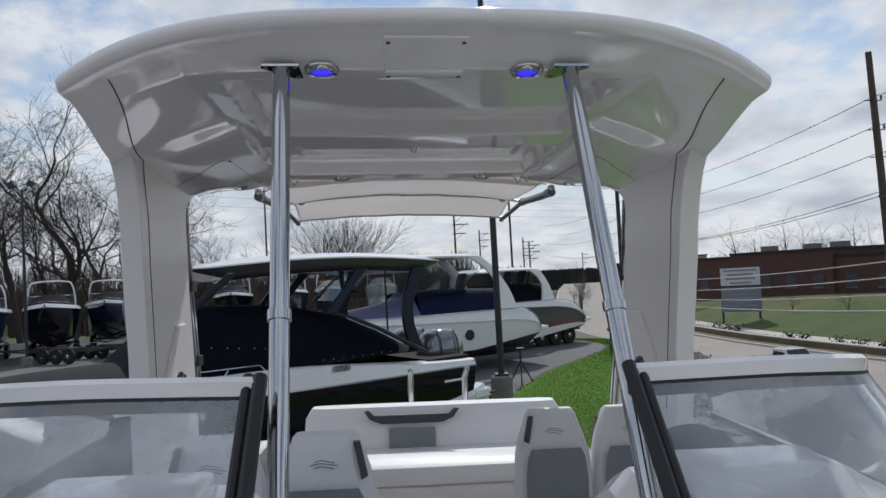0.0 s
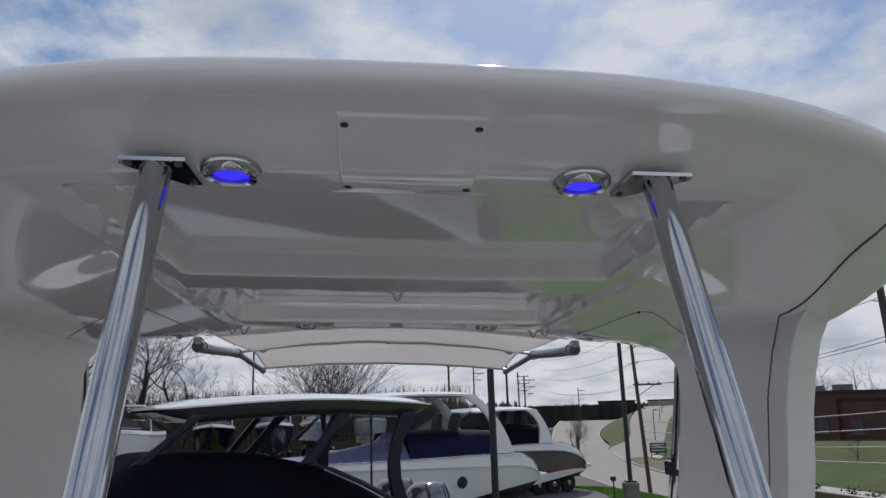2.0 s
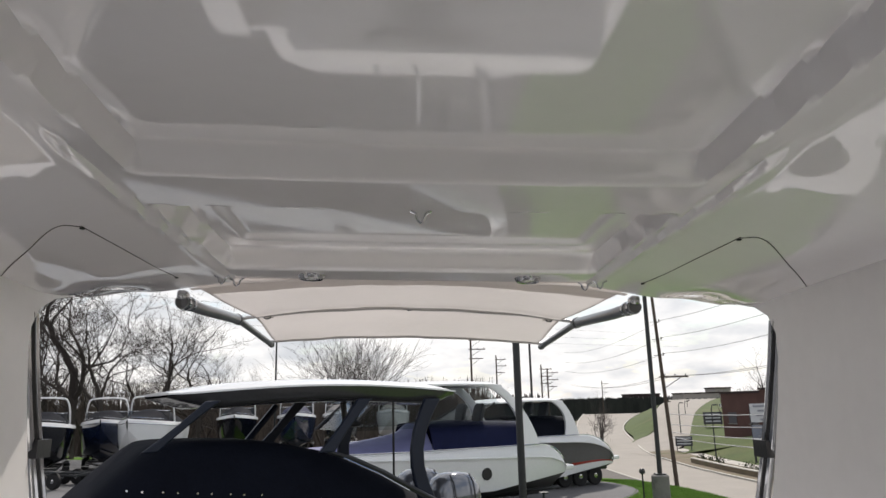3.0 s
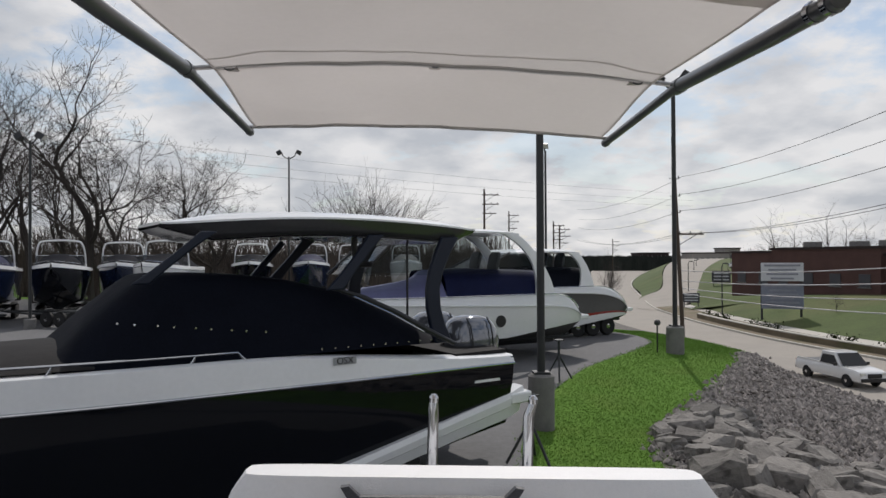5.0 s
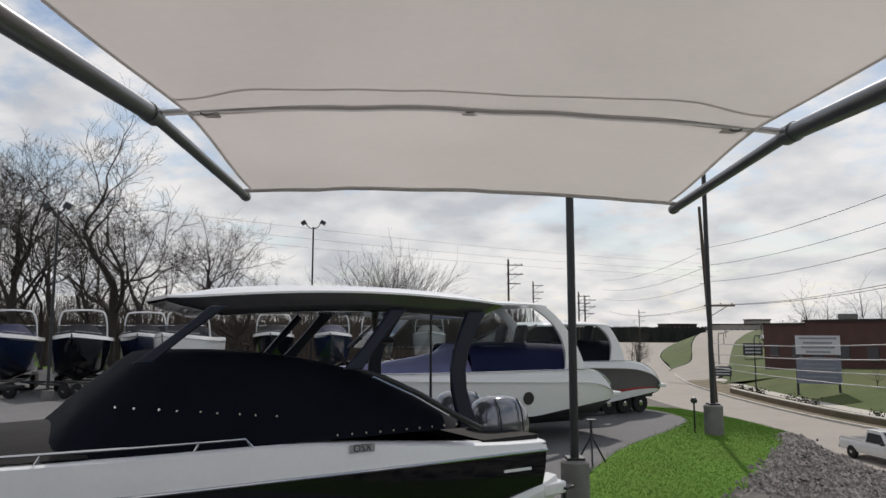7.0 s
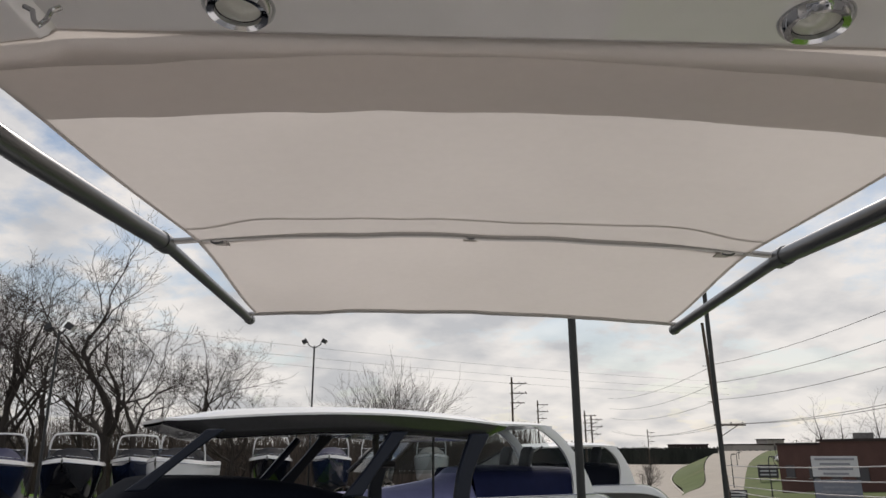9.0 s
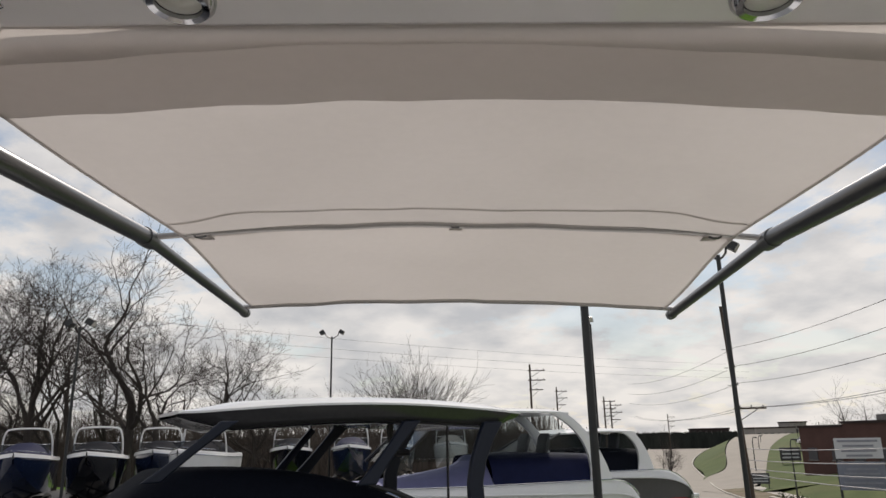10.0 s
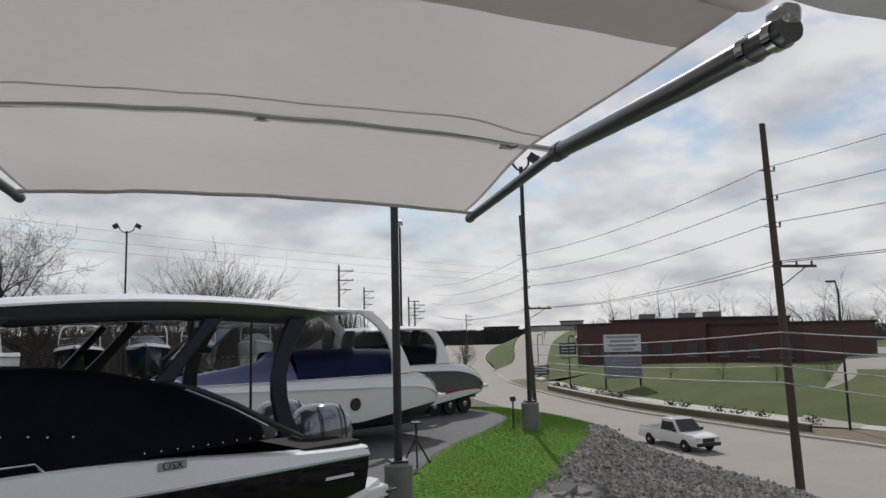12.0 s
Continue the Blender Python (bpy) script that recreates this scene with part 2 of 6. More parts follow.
GRAVEL = material("gravel_bed", (0.12, 0.11, 0.10), rough=1.0, vary=0.3, scale=6, bump=0.8, bump_scale=30)
PEBBLE = material("gravel_stone", (0.33, 0.30, 0.28), rough=0.95, vary=0.25, scale=5, island=0.8, bump=0.3, bump_scale=30)
ROCK = material("limestone_block", (0.19, 0.178, 0.165), rough=0.95, vary=0.3, scale=3, island=0.4, bump=0.8, bump_scale=9, spot=(0.06, 0.056, 0.052), spot_amount=0.85, spot_scale=3.5)
WOODPOLE = material("weathered_pole_wood", (0.075, 0.058, 0.045), rough=0.9, vary=0.3, scale=3, bump=0.4, bump_scale=30, stretch=(1, 1, 0.1))
BARK = material("winter_bark", (0.045, 0.038, 0.034), rough=0.95, vary=0.3, scale=2, island=0.2)
TWIG = material("winter_twigs", (0.042, 0.035, 0.032), rough=0.95, vary=0.2, scale=2, island=0.3)
BRICK = material("brown_brick", (0.082, 0.042, 0.037), rough=0.9, vary=0.2, scale=0.6, bump=0.2, bump_scale=12)
DARKBRICK = material("dark_brick", (0.035, 0.024, 0.023), rough=0.9, vary=0.2, scale=0.6, bump=0.2, bump_scale=12)
BRUSH = material("dry_brushwood", (0.115, 0.095, 0.08), rough=0.95, vary=0.2, scale=2, island=0.4)
HEDGE = material("dark_hedge", (0.022, 0.026, 0.022), rough=0.95, vary=0.3, scale=0.3, island=0.4)
FAR_WOOD = material("far_winter_woods", (0.105, 0.10, 0.098), rough=0.95, vary=0.2, scale=0.3, island=0.4)
SIGN_BLUE = material("weathered_blue_panel", (0.17, 0.19, 0.24), rough=0.6, vary=0.15, scale=1.0)
SIGN_WHITE = material("sign_white", (0.50, 0.52, 0.55), rough=0.5, vary=0.06, scale=1.0)
SIGN_GREY = material("faded_lettering", (0.22, 0.23, 0.27), rough=0.6, vary=0.2, scale=2)
SIGN_DARK = material("sign_dark", (0.05, 0.05, 0.06), rough=0.5, vary=0.1, scale=2.0)
TYRE = material("tyre_rubber", (0.012, 0.012, 0.013), rough=0.8, vary=0.3, scale=10)
SILVER = material("silver_paint", (0.4, 0.41, 0.43), rough=0.25, metal=0.5)
CAR_WHITE = material("white_car_paint", (0.70, 0.70, 0.70), rough=0.2, vary=0.03, scale=2, coat=0.6)
WIRE = material("cable", (0.02, 0.02, 0.022), rough=0.6)
PENNANT = material("cable_pale", (0.35, 0.35, 0.36), rough=0.5)


# ---- mesh helpers ----
class Geo:
    """Collects vertices and faces for one mesh."""

    def __init__(self):
        self.v, self.f = [], []

    def grid(self, rows, closed=False, cap=False):
        """Skins a list of equally long rows of points."""
        o, n = len(self.v), len(rows[0])
        for r in rows:
            self.v.extend(tuple(p) for p in r)
        for i in range(len(rows) - 1):
            for j in range(n if closed else n - 1):
                k = (j + 1) % n
                self.f.append((o + i * n + j, o + i * n + k, o + (i + 1) * n + k, o + (i + 1) * n + j))
        if cap:
            self.f.append(tuple(o + j for j in reversed(range(n))))
            self.f.append(tuple(o + (len(rows) - 1) * n + j for j in range(n)))
        return self

    def box(self, c, s, rz=0.0, taper=1.0):
        a, b, h = s[0] / 2, s[1] / 2, s[2] / 2
        co, si = math.cos(rz), math.sin(rz)
        rows = []
        for z, k in ((-h, 1.0), (h, taper)):
            rows.append([(c[0] + (x * co - y * si) * k, c[1] + (x * si + y * co) * k, c[2] + z) for x, y in ((-a, -b), (a, -b), (a, b), (-a, b))])
        return self.grid(rows, closed=True, cap=True)

    def tube(self, points, radius, sides=10, cap=True):
        """A round tube along points; radius is one number or one for each point."""
        pts = [Vector(p) for p in points]
        rads = radius if isinstance(radius, (list, tuple)) else [radius] * len(pts)
        rows, side = [], None
        for i, p in enumerate(pts):
            d = (pts[min(i + 1, len(pts) - 1)] - pts[max(i - 1, 0)]).normalized()
            if side is None:
                side = d.cross(Vector((0, 0, 1)) if abs(d.z) < 0.9 else Vector((1, 0, 0))).normalized()
            side = (side - d * side.dot(d)).normalized()
            up = side.cross(d)
            rows.append([p + (side * math.cos(a) + up * math.sin(a)) * rads[i] for a in (2 * math.pi * k / sides for k in range(sides))])
        return self.grid(rows, closed=True, cap=cap)

    def lathe(self, c, profile, axis="z", sides=20):
        """Turns (radius, height) pairs round an axis through c."""
        rows = []
        for r, h in profile:
            row = []
            for k in range(sides):
                a = 2 * math.pi * k / sides
                p = (r * math.cos(a), r * math.sin(a), h)
                p = {"z": p, "y": (p[0], p[2], p[1]), "x": (p[2], p[0], p[1])}[axis]
                row.append((c[0] + p[0], c[1] + p[1], c[2] + p[2]))
            rows.append(row)
        return self.grid(rows, closed=True, cap=True)

    def prism(self, outline, thick, to_world):
        """Extrudes a flat outline of (u, v); to_world(u, v, w) gives the place, w from 0 to thick."""
        return self.grid([[to_world(u, v, w) for u, v in outline] for w in (0, thick)], closed=True, cap=True)


def part(name, geo, mat, parent=None, label="", smooth=35):
    me = bpy.data.meshes.new(name)
    me.from_pydata(geo.v, [], geo.f)
    bm = bmesh.new()
    bm.from_mesh(me)
    bmesh.ops.recalc_face_normals(bm, faces=bm.faces)
    bm.to_mesh(me)
    bm.free()
    me.materials.append(mat)
    if smooth:
        me.shade_smooth()
        me.set_sharp_from_angle(angle=radians(smooth))
    ob = new(name, me)
    if parent:
        ob.parent = parent
    if label:
        ob["label"] = label
    return ob


def soften(ob, width=0.01, segments=2):
    m = ob.modifiers.new("bevel", "BEVEL")
    m.width, m.segments, m.limit_method = width, segments, "ANGLE"
    return ob


def thing(name, m=None, label="", category="", group="", kind=""):
    ob = new(name)
    ob.empty_display_size = 0.2
    if m is not None:
        ob.matrix_world = m
    return tagged(ob, label, category, group, kind)


def smoothstep(a, b, x):
    t = max(0.0, min(1.0, (x - a) / (b - a)))
    return t * t * (3 - 2 * t)


def along(pts, n):
    """n points evenly spread along a polyline, rounded by a Catmull-Rom curve."""
    P = [Vector(p) for p in pts]
    out = []
    for i in range(n):
        s = i / (n - 1) * (len(P) - 1)
        k = min(int(s), len(P) - 2)
        t = s - k
        a, b, c, d = P[max(k - 1, 0)], P[k], P[k + 1], P[min(k + 2, len(P) - 1)]
        out.append(0.5 * ((2 * b) + (c - a) * t + (2 * a - 5 * b + 4 * c - d) * t * t + (3 * b - a - 3 * c + d) * t * t * t))
    return out

# ---- the ground: a raised lot, a bank of grass and stone, the road below and the rise beyond ----
LOT_Z, ROAD_Z = -1.6, -6.0
LOT_EDGE = [(2.2, -16), (2.0, -4), (1.7, 6), (1.76, 13.5), (4.2, 20.2), (7.2, 24.6), (8.4, 26.8), (8.0, 29.6), (5.5, 32), (-2, 38), (-14, 48), (-50, 66)]
CREST = [(5.0, -16), (4.4, -4), (3.4, 6), (3.8, 13.4), (6.4, 17.8), (10.0, 23.3), (10.6, 26.0), (10.0, 29.6), (8.0, 33), (0, 40.5), (-12, 51), (-48, 69)]
GCREST = [(15, -16, -3.0), (15, -4, -3.0), (14.5, 8, -2.9), (13.2, 15.5, -2.8), (12.3, 20.4, -2.62), (11.2, 24.0, -2.25), (10.95, 26.2, -1.95), (10.3, 29.8, -1.85), (8.3, 33.2, -1.85), (0.3, 40.8, -1.85), (-12, 51.4, -1.85), (-48, 69.4, -1.85)]
TOE = [(21.6, -16), (21.6, 0), (21.7, 14), (21.8, 26), (21.9, 34), (22.0, 44), (21.9, 58), (22.0, 76), (23.4, 92), (24, 104), (10, 116), (-20, 140)]
ROAD_NEAR = [(22, -60), (22, 0), (22, 31), (22.3, 39), (22.5, 49), (22.2, 60), (22, 72), (22.4, 84), (25, 104), (31, 130), (39, 160), (49, 198), (60, 234)]
ROAD_FAR = [(36, -60), (35.8, 0), (35.4, 34), (34.0, 43), (32.4, 52), (31.2, 61), (31.0, 71), (31.5, 82), (33.8, 100), (40, 124), (51, 165), (64, 200), (78, 232)]
FAR_SIDE = ROAD_FAR[:9]


def road_z(y):
    """The road is level past the yard and climbs far off."""
    return ROAD_Z + 4.2 * smoothstep(110, 330, y)


def ground_strip(name, edges, mat, label, n=90, rows=10, shape=None, category="ground"):
    """A sheet between two or more edge lines, each with a height at each end."""
    g = Geo()
    lines = [along([p if len(p) == 3 else (*p, h) for p in e], n) for e, h in edges]
    grid = []
    for k in range(len(lines) - 1):
        for r in range(rows + (k == len(lines) - 2)):
            t = r / rows
            row = []
            for i in range(n):
                p = lines[k][i].lerp(lines[k + 1][i], t)
                z0, z1 = lines[k][i].z, lines[k + 1][i].z
                row.append((p.x, p.y, z0 + (z1 - z0) * (t if shape is None else shape(t))))
            grid.append(row)
    g.grid(grid)
    return tagged(part(name, g, mat, smooth=60), label, category, kind="structure")


g = Geo()
base_rows = []
for i in range(61):
    y = -400 + 2600 * (i / 60) ** 1.0
    base_rows.append([(-1800 + 3600 * j / 60, y, -6.9) for j in range(61)])
g.grid(base_rows)
tagged(part("ground", g, FIELD), "dull brown and green open land reaching the horizon", "ground", kind="structure")

lot = Geo()
edge = [(p.x, p.y) for p in along([(*p, 0) for p in LOT_EDGE], 60)]
lot.prism(edge + [(-120, 66), (-120, -16)], 0.25, lambda u, v, w: (u, v, LOT_Z - w))
tagged(part("lot_pavement", lot, ASPHALT, smooth=0), "worn grey asphalt of the boat yard with dark patches", "pavement", kind="structure")
ground_strip("grass_bank", [([(x - 0.25, y) for x, y in LOT_EDGE], LOT_Z - 0.03), (LOT_EDGE, LOT_Z + 0.02), (CREST, LOT_Z - 0.15)], SOIL, "bright green mown grass bank beside the asphalt", rows=6)
ground_strip("gravel_slope", [(CREST, LOT_Z - 0.15), (GCREST, 0), (TOE, ROAD_Z - 0.05)], GRAVEL, "grey crushed stone slope falling to the road", rows=10)
ground_strip("road", [([(x, y, road_z(y)) for x, y in ROAD_NEAR], 0), ([(x, y, road_z(y)) for x, y in ROAD_FAR], 0)], ROAD, "pale concrete road curving away past the yard", rows=6, category="road")

# ---- the boat underfoot ----
BOAT = Matrix(((0.99958, 0.0, 0.02899, 0.0), (-0.00023, 0.99997, 0.00799, 0.0), (-0.02899, -0.008, 0.99955, 0.0), (0, 0, 0, 1)))
BOAT = Matrix.Translation((0, 2.55, 0)) @ BOAT @ Matrix.Translation((0, -2.55, 0))


def on_boat(name, label, category, group=""):
    return thing(name, BOAT, label, category, group)


def top_halfwidth(y):
    """Half the hardtop's width at y."""
    return 0.945 + 0.09 * smoothstep(1.9, 2.7, y) + 0.07 * smoothstep(2.7, 3.6, y)


def lip_y(u):
    """The hardtop's front lip, bowed in plan."""
    return 1.79 + 0.16 * abs(u) ** 2.6


def lip_z(x):
    return 2.124 - 0.12 * (abs(x) / 0.945) ** 4


def edge_z(y):
    """The lower edge of the hardtop's side."""
    return 1.955 - 0.085 * smoothstep(1.95, 2.6, y) + 0.075 * smoothstep(3.45, 3.98, y)


def hard_under(u, y):
    """Height of the hardtop's underside at u (-1 to 1 across)."""
    w = top_halfwidth(y)
    x = abs(u) * w
    c = 0.65
    z = 2.02 if x < c else 2.02 + (edge_z(y) - 2.02) * ((x - c) / (w - c))
    bow = 0.05 * u * u
    z -= 0.016 * smoothstep(0.622, 0.636, x) * smoothstep(2.5, 2.7, y) * (1 - smoothstep(0.85, 1.0, x))
    z += 0.055 * (1 - smoothstep(0.545, 0.57, x)) * smoothstep(2.075, 2.105, y) * (1 - smoothstep(2.77, 2.83, y + bow))
    z += 0.055 * (1 - smoothstep(0.585, 0.61, x)) * smoothstep(3.045, 3.06, y + bow) * (1 - smoothstep(3.66, 3.78, y))
    z += 0.012 * (1 - smoothstep(0.50, 0.52, x)) * smoothstep(3.12, 3.135, y + bow) * (1 - smoothstep(3.54, 3.58, y))
    front = 1 - smoothstep(0.02, 0.20, y - lip_y(u))
    return z + (lip_z(u * 0.945) - 0.05 - z) * front


def hard_top(u, y):
    d = y - lip_y(u)
    z = lip_z(u * 0.945) + 0.07 * smoothstep(0.0, 0.7, d) * (1 - abs(u) ** 3)
    side = edge_z(y) + 0.035
    return z + (side - z) * smoothstep(0.86, 1.0, abs(u)) * smoothstep(0.1, 0.5, d)


hardtop = on_boat("hardtop", "glossy cream-white fibreglass hardtop with broad side supports", "boat roof")
NU, NV = 201, 240
under, upper = [], []
for i in range(NV):
    ru, rt = [], []
    for j in range(NU):
        u = -1 + 2 * j / (NU - 1)
        y = lip_y(u) + (3.935 - 0.02 * abs(u) ** 3 - lip_y(u)) * (i / (NV - 1)) ** 1.5
        x = u * top_halfwidth(y)
        lo, hi = hard_under(u, y), hard_top(u, y)
        mid, d = (lo + hi) / 2, min(1.0, (y - lip_y(u)) / 0.035)
        k = math.sqrt(max(0.0, 1 - (1 - d) ** 2))
        lo, hi = mid + (lo - mid) * k, mid + (hi - mid) * k
        ru.append((x, y, lo))
        rt.append((x, y, hi))
    under.append(ru)
    upper.append(rt)
loop = [[*a, *reversed(b)] for a, b in zip(under, upper)]
shell = Geo()
shell.grid(loop, closed=True, cap=True)
part("shell", shell, GELCOAT, hardtop, smooth=40)


def sup_x(y, z):
    """Inner face of the side support: splayed towards the stern and the gunwale."""
    return 0.955 + 0.09 * max(0.0, (y - 2.45) / 1.05) + 0.02 * (1.95 - z)


def side_support(s):
    g = Geo()
    outline = [(2.44, 1.92), (2.50, 1.90), (2.55, 1.87), (2.59, 1.83), (2.63, 1.76), (2.67, 1.66), (2.70, 1.52), (2.80, 1.20), (2.88, 0.80), (2.94, 0.45), (3.95, 0.45), (3.80, 0.85), (3.66, 1.20), (3.56, 1.42), (3.49, 1.60), (3.455, 1.72), (3.45, 1.79), (3.49, 1.845), (3.58, 1.885), (3.72, 1.915), (3.72, 1.945), (2.44, 1.93)]
    g.prism(outline, 0.075, lambda u, v, w: (s * (sup_x(u, v) + w), u, v))
    ob = part("side_support", g, GELCOAT_SATIN, hardtop)
    soften(ob, 0.026, 3)
    for pts in ([(2.70, 1.82), (2.76, 1.70), (2.80, 1.52), (2.88, 1.25), (2.97, 0.90)], ):
        groove = Geo()
        groove.tube([(s * (sup_x(y, z) - 0.0005), y, z) for y, z in pts], 0.0022, 6)
        part("seam", groove, SEAM, ob, "fine dark seam")
    groove = Geo()
    pts = []
    for k in range(13):
        y = 1.99 + 0.62 * k / 12
        x = 0.83 + 0.125 * smoothstep(1.95, 2.65, y)
        pts.append((s * x, y, hard_under(x / top_halfwidth(y), y) - 0.0012))
    groove.tube(pts + [(s * sup_x(2.70, 1.82), 2.70, 1.82)], 0.0022, 6)
    part("seam", groove, SEAM, ob, "fine dark seam")
    groove = Geo()
    corner = along([(0.75, 3.70, 0), (0.75, 3.10, 0), (0.755, 3.02, 0), (0.81, 3.0, 0), (1.03, 3.24, 0)], 40)
    groove.tube([(s * p.x, p.y, hard_under(p.x / top_halfwidth(p.y), p.y) - 0.0004) for p in corner], 0.0013, 6)
    part("seam", groove, SEAM, ob, "fine dark seam of the side panel")
    for x, y in ((0.752, 3.035), (0.75, 3.70)):
        sc = Geo()
        sc.lathe((s * x, y, hard_under(x / top_halfwidth(y), y) - 0.001), [(0.006, 0.0), (0.006, -0.003), (0.003, -0.004)], "z", 10)
        part("screw", sc, BLACK_TRIM, ob)
    plate = Geo()
    plate.prism([(3.06, 0.82), (3.07, 1.12), (3.24, 1.29), (3.42, 1.29), (3.52, 0.82)], 0.014, lambda u, v, w: (s * (sup_x(u, v) - w + 0.002), u, v))
    pl = part("speaker_panel", plate, GELCOAT_SATIN, hardtop)
    soften(pl, 0.004)
    sx = sup_x(3.28, 1.0) - 0.014
    grille = Geo()
    grille.lathe((s * sx, 3.28, 1.0), [(0.02, -0.012), (0.075, -0.014), (0.088, -0.006), (0.088, 0.008)], "x", 28)
    sp = part("speaker", grille, PLASTIC, pl, "round black loudspeaker grille")
    for k in range(6):
        a = math.pi * k / 6
        spoke = Geo()
        c, si = math.cos(a) * 0.08, math.sin(a) * 0.08
        spoke.tube([(s * (sx - 0.016), 3.28 - c, 1.0 - si), (s * (sx - 0.022), 3.28, 1.0), (s * (sx - 0.016), 3.28 + c, 1.0 + si)], 0.005, 6)
        part("grille_bar", spoke, CHROME, pl)
    line = [(3.43, 1.83), (3.47, 1.72), (3.53, 1.58), (3.62, 1.40), (3.72, 1.22), (3.96, 0.75)]
    for dy, r, mt, nm, lb in ((0.0, 0.012, CHROME, "side_rail", "polished rail"), (0.022, 0.011, BLACK_TRIM, "rail_insert", "black rubber insert"), (0.044, 0.012, CHROME, "side_rail", "polished rail")):
        rail = Geo()
        rail.tube([(s * (sup_x(y, z) + 0.012), y + dy, z) for y, z in line], r, 8)
        part(nm, rail, mt, hardtop, lb)
    for y, z in ((3.60, 1.46), (3.80, 1.08)):
        clip = Geo()
        clip.box((s * (sup_x(y, z) + 0.004), y + 0.02, z), (0.03, 0.08, 0.05))
        part("rail_clip", clip, BLACK_TRIM, hardtop)


side_support(-1)
side_support(1)

panel = Geo()
panel.grid([[(x, y, hard_under(0, y) - d) for x, d in ((-0.115, -0.004), (-0.115, 0.004), (-0.112, 0.006), (0.097, 0.006), (0.10, 0.004), (0.10, -0.004))] for y in (1.855, 1.86, 1.90, 1.94, 1.98, 2.02, 2.045)], closed=True, cap=True)
soften(part("access_panel", panel, GELCOAT, hardtop, "flat screwed access panel"), 0.003)
for x in (-0.104, 0.089):
    for y in (1.872, 2.03):
        sc = Geo()
        sc.lathe((x, y, hard_under(0, y) - 0.005), [(0.006, 0.0), (0.006, -0.003), (0.003, -0.004)], "z", 10)
        part("screw", sc, BLACK_TRIM, hardtop)


def cup_light(x, y, mat, r=0.046):
    z = hard_under(x / 0.95, y)
    bez = Geo()
    bez.lathe((x, y, z + 0.004), [(r * 0.62, -0.004), (r * 0.66, -0.016), (r * 0.85, -0.018), (r, -0.010), (r * 1.03, -0.002), (r * 1.03, 0.0)], "z", 32)
    light = part("cup_light", bez, CHROME, hardtop, "chrome ring of a recessed light")
    cup = Geo()
    cup.lathe((x, y, z), [(r * 0.62, -0.006), (r * 0.40, -0.010), (r * 0.1, -0.013)], "z", 24)
    part("lens", cup, mat, light)


cup_light(-0.28, 1.985, BLUE_LED)
cup_light(0.272, 1.99, BLUE_LED)
cup_light(-0.350, 3.865, LENS)
cup_light(0.400, 3.865, LENS)


def hook(x, y, z, s=1.0):
    g = Geo()
    g.tube([(x - 0.024 * s, y, z), (x - 0.012 * s, y, z - 0.006), (x - 0.008 * s, y, z - 0.02 * s), (x, y, z - 0.028 * s), (x + 0.008 * s, y, z - 0.02 * s), (x + 0.012 * s, y, z - 0.006), (x + 0.024 * s, y, z)], 0.0035, 8)
    part("hook", g, CHROME, hardtop)


for x, y in ((0.003, 3.035), (-0.63, 3.78), (0.63, 3.78), (-0.60, 3.86), (0.60, 3.86)):
    hook(x, y, hard_under(x / 1.05, y) - 0.001)
for s in (-1, 1):
    g = Geo()
    top = (s * 0.382, 1.952, 2.006)
    low = (-0.355, 1.665, 1.262) if s < 0 else (0.405, 1.665, 1.262)
    d = Vector(low) - Vector(top)
    foot = Vector(top) + d * 2.0
    g.tube([top, Vector(top) + d * 0.5, low, foot], 0.0225, 20)
    post = part("post", g, CHROME, hardtop, "polished stainless support post")
    g = Geo()
    c = Vector(top) + d * 0.84
    dn = d.normalized()
    g.tube([c - dn * 0.012, c + dn * 0.012], 0.027, 20)
    part("collar", g, CHROME, post)
    g = Geo()
    z = hard_under(0.4, 1.98)
    g.prism([(s * 0.335, 1.93), (s * 0.43, 1.93), (s * 0.435, 1.95), (s * 0.36, 2.04), (s * 0.335, 2.04)], 0.006, lambda u, v, w: (u, v, z - 0.004 - w))
    plate = part("post_plate", g, CHROME, hardtop, "bolted steel plate")
    for bx, by in ((0.347, 1.942), (0.42, 1.942), (0.347, 2.028)):
        g = Geo()
        g.lathe((s * bx, by, z - 0.010), [(0.006, 0), (0.006, -0.003), (0.002, -0.005)], "z", 10)
        part("bolt", g, BRUSHED, plate)

# sunshade drawn out from the hardtop
shade = on_boat("sunshade", "extended beige canvas sunshade on telescopic steel arms", "awning")


def shade_edge(y):
    return 0.775 - 0.04 * smoothstep(4.0, 4.87, y) + 0.05 * smoothstep(4.87, 5.73, y)


